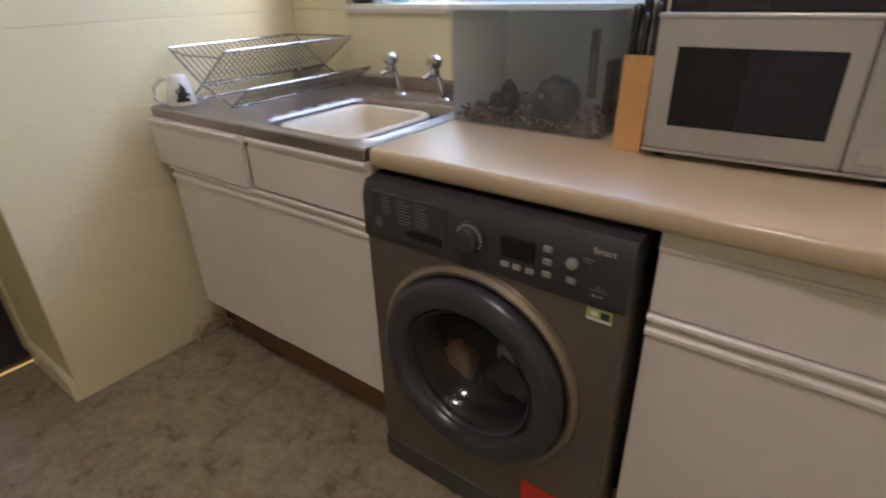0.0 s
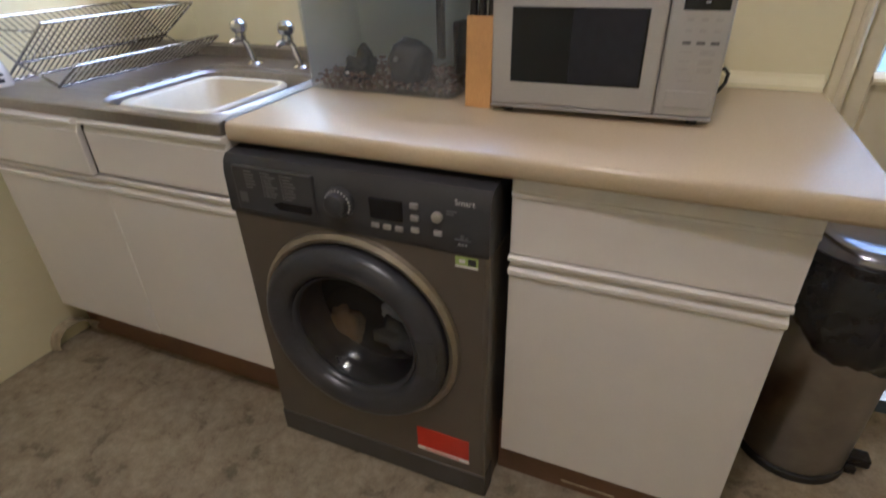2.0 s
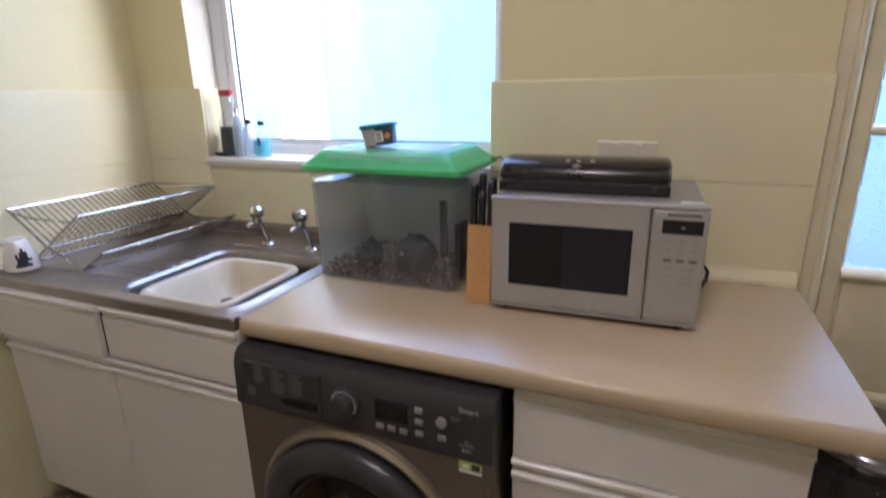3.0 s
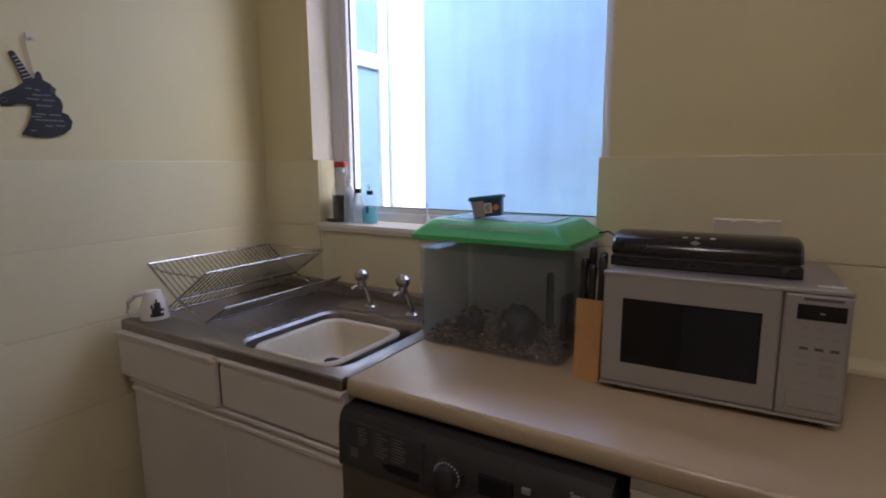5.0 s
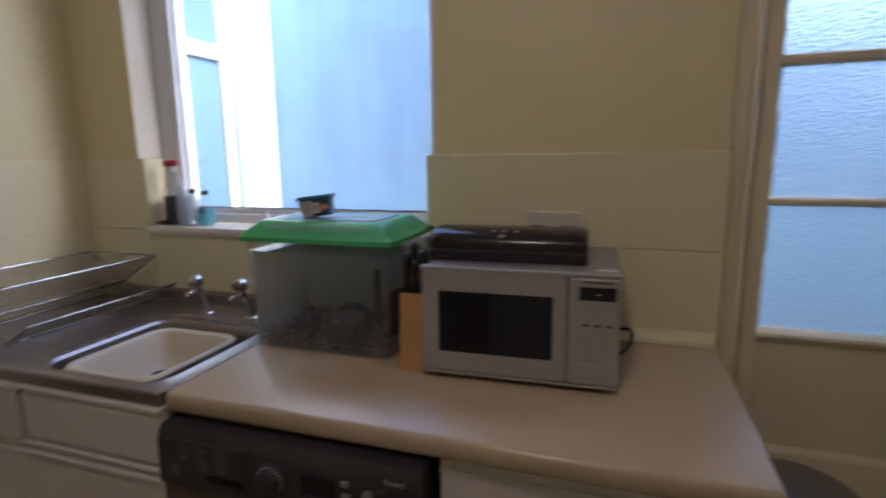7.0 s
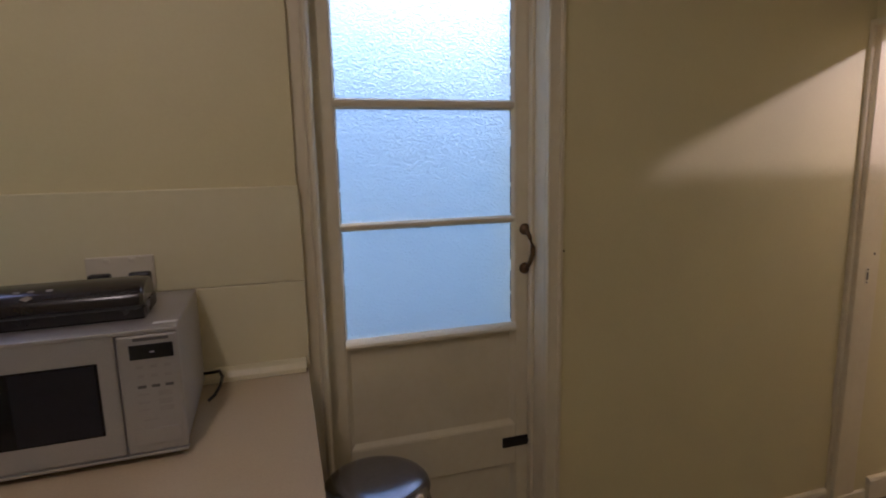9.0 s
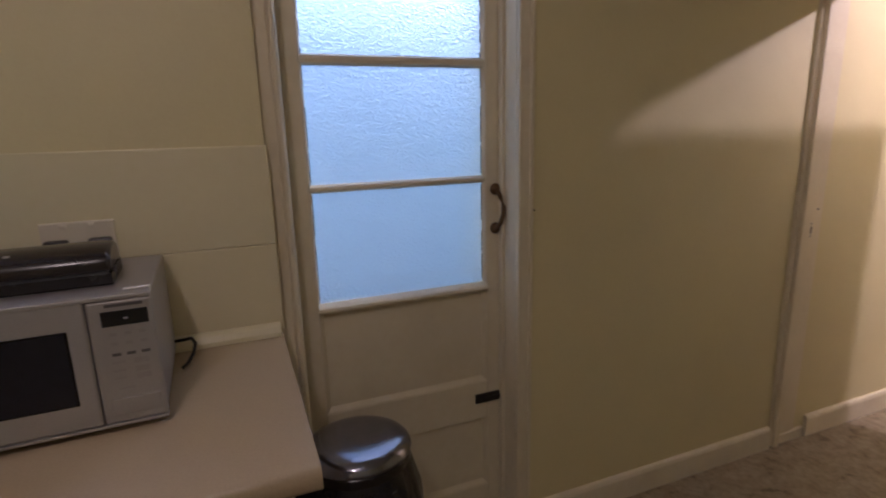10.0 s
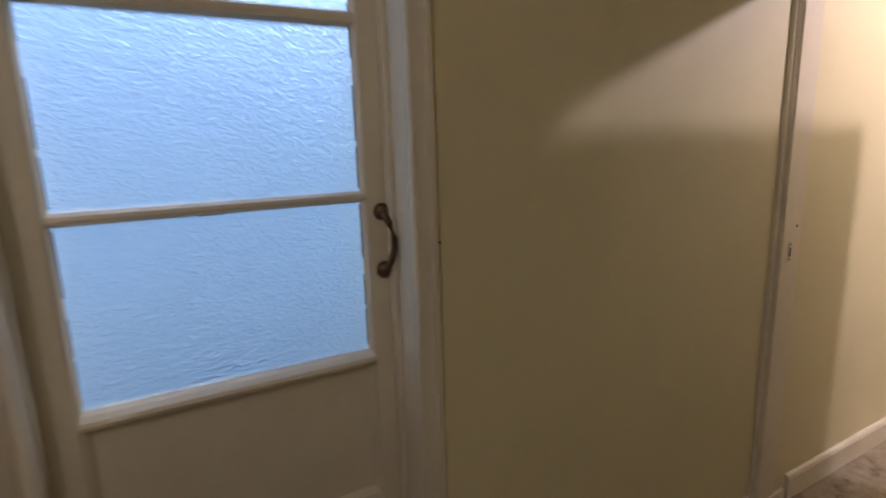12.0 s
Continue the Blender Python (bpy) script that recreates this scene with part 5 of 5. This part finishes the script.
def vs(bm):
    bm.transform(Matrix.Translation((0.498, 0.330, v0)) @ Matrix.Rotation(radians(3), 4, "Z") @ Matrix.Diagonal((1, 1, 0.84, 1)))
    return bm


W = 0.360
part("base", vs(prism([(0.0, 0.004), (0.004, 0.0), (0.140, 0.0), (0.144, 0.006), (0.142, 0.030), (0.0, 0.026)], "x", 0.0, W)), M_BLACK, VS, "matt black base")
part("seam_strip", vs(prism([(-0.001, 0.0265), (0.001, 0.0262), (0.139, 0.0305), (0.139, 0.034), (0.003, 0.032)], "x", 0.004, W - 0.004)), M_RUBBER, VS)
hood = [(0.0, 0.034), (-0.002, 0.046), (0.004, 0.062), (0.020, 0.076), (0.046, 0.085), (0.085, 0.087), (0.118, 0.079), (0.136, 0.058), (0.140, 0.035)]
part("hood", vs(loft([[(x, 0.07 + (y - 0.07) * s, 0.034 + (z - 0.034) * s) for y, z in hood] for x, s in ((0.0, 0.86), (0.006, 0.97), (0.02, 1.0), (W - 0.02, 1.0), (W - 0.006, 0.97), (W, 0.86))], True, True, True)), M_SEAL, VS, "glossy dark hood", smooth=35)
part("emblem", vs(prism([(0.158, 0.0695), (0.168, 0.064), (0.178, 0.0695), (0.168, 0.075)], "y", 0.006, 0.016)), M_BUTTON, VS)
for x in (0.142, 0.165, 0.195):
    part("button", vs(boxes((x, x + 0.010, 0.026, 0.034, 0.0775, 0.0815), bev=0.001)), M_BUTTON, VS)
part("end_button", vs(lathe((0.020, 0.058), [(0.006, -0.001), (0.006, 0.006)], 12, "y")), M_BLACK, VS)

# ---- socket ----
so = thing("double_socket", (0.748, YN - 0.011, 1.195), "white double wall socket above the worktop", "socket")
part("plate", boxes((0.675, 0.822, YN - 0.020, YN - 0.011, 1.152, 1.238), bev=0.003), M_SOCKET, so)
for x in (0.722, 0.776):
    part("switch", boxes((x - 0.007, x + 0.007, YN - 0.024, YN - 0.020, 1.224, 1.234), bev=0.002), M_SOCKET, so)
for x in (0.706, 0.792):
    p = thing("mains_plug", (x, YN - 0.03, 1.18), "black mains plug pushed into the wall socket", "plug", "plugs")
    part("body", boxes((x - 0.024, x + 0.024, YN - 0.046, YN - 0.0205, 1.146, 1.200), bev=0.006), M_BLACK, p)
    part("cable_grip", tube([(x, YN - 0.033, 1.158), (x, YN - 0.034, 1.13), (x + 0.004, YN - 0.036, 1.05)], 0.004, 8), M_BLACK, p)

# ---- things on the sill ----
def bottle(name, x, y, prof, mat, label, cap, capmat, fill=None, fillmat=None, seg=18, squash=1.0):
    z = WZ0 + 0.003
    t = thing(name, (x, y, z), label, "bottle", "bottles on the sill")
    part("body", loft([ring((x, y), r, z + h, seg, "z", squash) for r, h in prof], True, True, True), mat, t, smooth=40)
    part("cap", loft([ring((x, y), r, z + h, 14) for r, h in cap], True, True, True), capmat, t, smooth=30)
    if fill:
        part("liquid", loft([ring((x, y), r, z + h, seg, "z", squash) for r, h in fill], True, True, True), fillmat, t, smooth=40)
    return t


b1 = bottle("spray_bottle", -0.622, 0.694, [(0.038, 0.0), (0.040, 0.01), (0.040, 0.115), (0.031, 0.140), (0.014, 0.165), (0.013, 0.19)], M_BOTTLE,
            "clear spray bottle half full of dark liquid", [(0.014, 0.188), (0.014, 0.205), (0.009, 0.208)], M_SOAPW, [(0.0365, 0.003), (0.0388, 0.012), (0.0388, 0.102)], M_LIQ, squash=0.8)
z = WZ0 + 0.003
part("trigger_head", boxes((-0.648, -0.596, 0.684, 0.704, z + 0.207, z + 0.230), bev=0.005), M_REDCAP, b1, "red trigger head")
part("trigger", tube([(-0.600, 0.694, z + 0.210), (-0.592, 0.692, z + 0.195), (-0.595, 0.690, z + 0.172)], 0.0045, 8), M_SOAPW, b1)
b2 = bottle("squeeze_bottle", -0.572, 0.680, [(0.020, 0.0), (0.022, 0.02), (0.021, 0.09), (0.014, 0.125), (0.008, 0.14)], M_BLUEB, "milky squeeze bottle on the sill", [(0.007, 0.139), (0.004, 0.165)], M_SOAPW)
b3 = bottle("soap_bottle", -0.532, 0.686, [(0.021, 0.0), (0.023, 0.01), (0.022, 0.085), (0.012, 0.105), (0.010, 0.113)], M_BLUEB, "pale soap bottle with a black cap", [(0.012, 0.112), (0.012, 0.128)], M_BLACK)
b4 = bottle("handwash_bottle", -0.480, 0.690, [(0.027, 0.0), (0.029, 0.008), (0.028, 0.075), (0.016, 0.098), (0.010, 0.108)], M_BOTTLE, "clear handwash bottle with teal liquid", [(0.012, 0.107), (0.012, 0.122)], M_BLACK, [(0.0262, 0.003), (0.0272, 0.010), (0.027, 0.058)], M_TEAL)
part("pump_nozzle", tube([(-0.480, 0.690, z + 0.120), (-0.480, 0.690, z + 0.140), (-0.492, 0.682, z + 0.143)], 0.003, 6), M_SOAPW, b4)
part("label", boxes((-0.476, -0.464, 0.660, 0.6625, z + 0.040, z + 0.066)), M_CLOTH2, b4)
ds = thing("soap_dish", (-0.655, 0.668, z), "dark brown soap dish on the sill", "dish")
part("dish", loft([ring((-0.640, 0.672), r, z + h, 20, "z", 0.5) for r, h in ((0.034, 0.0), (0.046, 0.008), (0.046, 0.010), (0.032, 0.004))], True, True, True), M_IRON, ds, smooth=40)
nz = thing("nozzle_tube", (-0.232, 0.700, z), "small white tube with a pointed nozzle", "tube")
part("tube", lathe((-0.232, 0.700), [(0.011, z), (0.011, z + 0.030), (0.004, z + 0.045), (0.0015, z + 0.070)], 14), M_SOAPW, nz, smooth=40)
part("tip", lathe((-0.232, 0.700), [(0.0022, z + 0.0695), (0.0010, z + 0.082)], 8), M_PANEL, nz)

# ---- left wall: plaque and switch ----
pl = thing("unicorn_plaque", (XW + 0.002, -0.138, 1.60), "black unicorn head chalk plaque hanging from a string", "plaque")


def on_wall(pts, t0, t1):
    """An outline (y, z) on the short wall, of thickness t0 to t1 off it."""
    return prism(pts, "x", XW + t0, XW + t1)


head = [(-0.150, 1.606), (-0.176, 1.586), (-0.200, 1.574), (-0.216, 1.560), (-0.219, 1.546), (-0.206, 1.536), (-0.188, 1.538), (-0.172, 1.545), (-0.150, 1.546),
        (-0.138, 1.543), (-0.143, 1.515), (-0.156, 1.485), (-0.170, 1.464), (-0.140, 1.457), (-0.100, 1.458), (-0.066, 1.468), (-0.046, 1.486), (-0.041, 1.506), (-0.050, 1.524),
        (-0.066, 1.532), (-0.061, 1.548), (-0.065, 1.566), (-0.078, 1.580), (-0.077, 1.594), (-0.087, 1.608), (-0.104, 1.616), (-0.108, 1.634), (-0.114, 1.640), (-0.121, 1.632), (-0.123, 1.620), (-0.136, 1.615)]
part("head", on_wall(head, 0.002, 0.008), M_SLATE, pl)
horn = part("horn", on_wall([(-0.150, 1.606), (-0.128, 1.616), (-0.165, 1.684), (-0.172, 1.686), (-0.177, 1.680)], 0.002, 0.008), M_SLATE, pl)
bm = bmesh.new()
for i in range(7):
    f = 0.08 + i * 0.125
    cy, cz, w = -0.139 - 0.032 * f, 1.612 + 0.070 * f, 0.0115 * (1 - 0.62 * f)
    merge(bm, prism([(cy - w, cz - w * 0.42), (cy + w, cz + w * 0.42), (cy + w, cz + w * 0.42 + 0.0022), (cy - w, cz - w * 0.42 + 0.0022)], "x", XW + 0.0081, XW + 0.0088))
part("horn_stripes", bm, M_PRINT, horn, "pale painted stripes")
bm = bmesh.new()
for y0, y1, zz in ((-0.150, -0.135, 1.588), (-0.128, -0.115, 1.586), (-0.135, -0.112, 1.572), (-0.150, -0.120, 1.560), (-0.112, -0.082, 1.560), (-0.134, -0.108, 1.520), (-0.136, -0.064, 1.504), (-0.112, -0.094, 1.488), (-0.086, -0.062, 1.490), (-0.150, -0.136, 1.474), (-0.100, -0.070, 1.520), (-0.128, -0.090, 1.544), (-0.110, -0.090, 1.574), (-0.146, -0.120, 1.512)):
    merge(bm, cut_box(XW + 0.0081, XW + 0.0086, y0, y1, zz, zz + 0.0035))
tagged(part("chalk_writing", bm, M_PRINTL, pl), "illegible chalk writing", kind="stuff")
part("nostril_ring", tube([(XW + 0.009, -0.203 + 0.007 * math.cos(a), 1.553 + 0.006 * math.sin(a)) for a in [k * math.pi / 6 for k in range(12)]], 0.0012, 6, True), M_PRINTD, pl)
part("mane_ring", tube([(XW + 0.009, -0.082 + 0.006 * math.cos(a), 1.592 + 0.007 * math.sin(a)) for a in [k * math.pi / 6 for k in range(12)]], 0.0012, 6, True), M_PRINTD, pl)
part("string", tube([(XW + 0.005, -0.124, 1.618), (XW + 0.005, -0.132, 1.680), (XW + 0.006, -0.140, 1.728)], 0.0018, 6), M_STRING, pl, "pale hanging string")
hk = whole("adhesive_hook", boxes((XW + 0.0005, XW + 0.004, -0.150, -0.128, 1.722, 1.742), (XW + 0.004, XW + 0.012, -0.142, -0.136, 1.724, 1.729), bev=0.0015), M_SOCKET, "small white adhesive wall hook", "hook", at=(XW + 0.001, -0.139, 1.72))
pl.location.y -= 0.017
sw = thing("light_switch", (XW, -0.334, 1.54), "white double plate light switch on the wall", "switch")
part("plate", boxes((XW + 0.0005, XW + 0.009, -0.378, -0.291, 1.502, 1.588), bev=0.002), M_SOCKET, sw)
part("rocker", boxes((XW + 0.009, XW + 0.013, -0.345, -0.325, 1.53, 1.56), bev=0.002), M_SOCKET, sw)
part("screw", lathe((-0.301, 1.553), [(0.0032, XW + 0.009), (0.003, XW + 0.0102)], 10, "x"), M_IRON, sw)

# ---- floor things ----
cv = thing("curled_offcut", (-0.955, -0.01, 0.0), "curled offcut of vinyl standing by the wall", "offcut")
pts0, pts1 = [], []
for i in range(25):
    a = radians(-25 + i * 9.0)
    y, zz = 0.012 + 0.070 * math.cos(a), max(0.002, 0.006 + 0.074 * math.sin(a))
    pts0.append((-0.984 + 0.010 * math.cos(a), y, zz))
    pts1.append((-0.938 + 0.016 * math.cos(a), y + 0.012, zz * 0.94 + 0.001))
bm = loft([pts0, pts1], False)
bmesh.ops.solidify(bm, geom=bm.faces[:], thickness=0.0025)
part("strip", bm, M_LINO, cv, smooth=60)

bn = thing("pedal_bin", (1.305, 0.425, 0.0), "steel pedal bin with black liner and domed lid", "bin")
bx, by, br = 1.314, 0.438, 0.129
part("body", lathe((bx, by), [(br - 0.004, 0.022), (br, 0.03), (br, 0.600)], 48, cap1=False), M_STEEL, bn, "brushed steel body", smooth=40)
part("base_ring", lathe((bx, by), [(br + 0.003, 0.0), (br + 0.005, 0.006), (br + 0.003, 0.020), (br - 0.002, 0.024)], 48), M_RUBBER, bn, "black base ring", smooth=40)
part("collar", lathe((bx, by), [(br + 0.003, 0.585), (br + 0.006, 0.590), (br + 0.006, 0.626), (br, 0.632)], 48, cap0=False), M_BLACK, bn, smooth=40)
bm = lathe((bx, by), [(br + 0.007, 0.630), (br + 0.009, 0.636), (br + 0.006, 0.646), (br - 0.002, 0.655), (br - 0.014, 0.6612), (br - 0.030, 0.6645), (0.07, 0.6655), (0.035, 0.6659), (0.0, 0.666)], 48)
# held slightly up at the front by the liner
bm.transform(Matrix.Translation((bx, by, 0.625)) @ Matrix.Rotation(radians(-3.0), 4, "X") @ Matrix.Translation((-bx, -by, -0.630)))
part("lid", bm, M_LIDSTEEL, bn, "domed steel lid", smooth=30)
rows = []
random.seed(5)
seg = 60
edge = [0.368 + 0.17 * max(0.0, math.cos(2 * math.pi * i / seg - radians(178))) ** 2.5 + 0.03 * noise.noise(Vector((math.cos(2 * math.pi * i / seg) * 1.6, math.sin(2 * math.pi * i / seg) * 1.6, 2))) + 0.02 * math.sin(3 * 2 * math.pi * i / seg) for i in range(seg)]
for f in (0.0, 0.12, 0.25, 0.4, 0.55, 0.7, 0.85, 0.95, 1.0):
    rw = []
    for i in range(seg):
        a = 2 * math.pi * i / seg
        ztop, zbot = 0.606, edge[i]
        zz = ztop + (zbot - ztop) * f
        rr = br + 0.005 + 0.030 * math.sin(math.pi * min(1, f ** 1.3)) ** 0.8 + 0.014 * noise.noise(Vector((6 * math.cos(a), 6 * math.sin(a), f * 3))) * f + 0.004 * math.sin(17 * a + 5 * noise.noise(Vector((math.cos(a), math.sin(a), f)))) * min(1, 2 * f)
        rw.append((bx + rr * math.cos(a), by + rr * math.sin(a), zz))
    rows.append(rw)
part("liner", loft(rows, True), M_BAG, bn, "crumpled black bin liner over the rim", smooth=70)
ped = part("pedal", boxes((bx + br - 0.01, bx + br + 0.045, by - 0.045, by - 0.005, 0.020, 0.048), bev=0.005), M_BLACK, bn, "black foot pedal")
part("pedal_arm", boxes((bx + br - 0.012, bx + br + 0.015, by - 0.06, by - 0.045, 0.006, 0.026), bev=0.003), M_BLACK, ped)
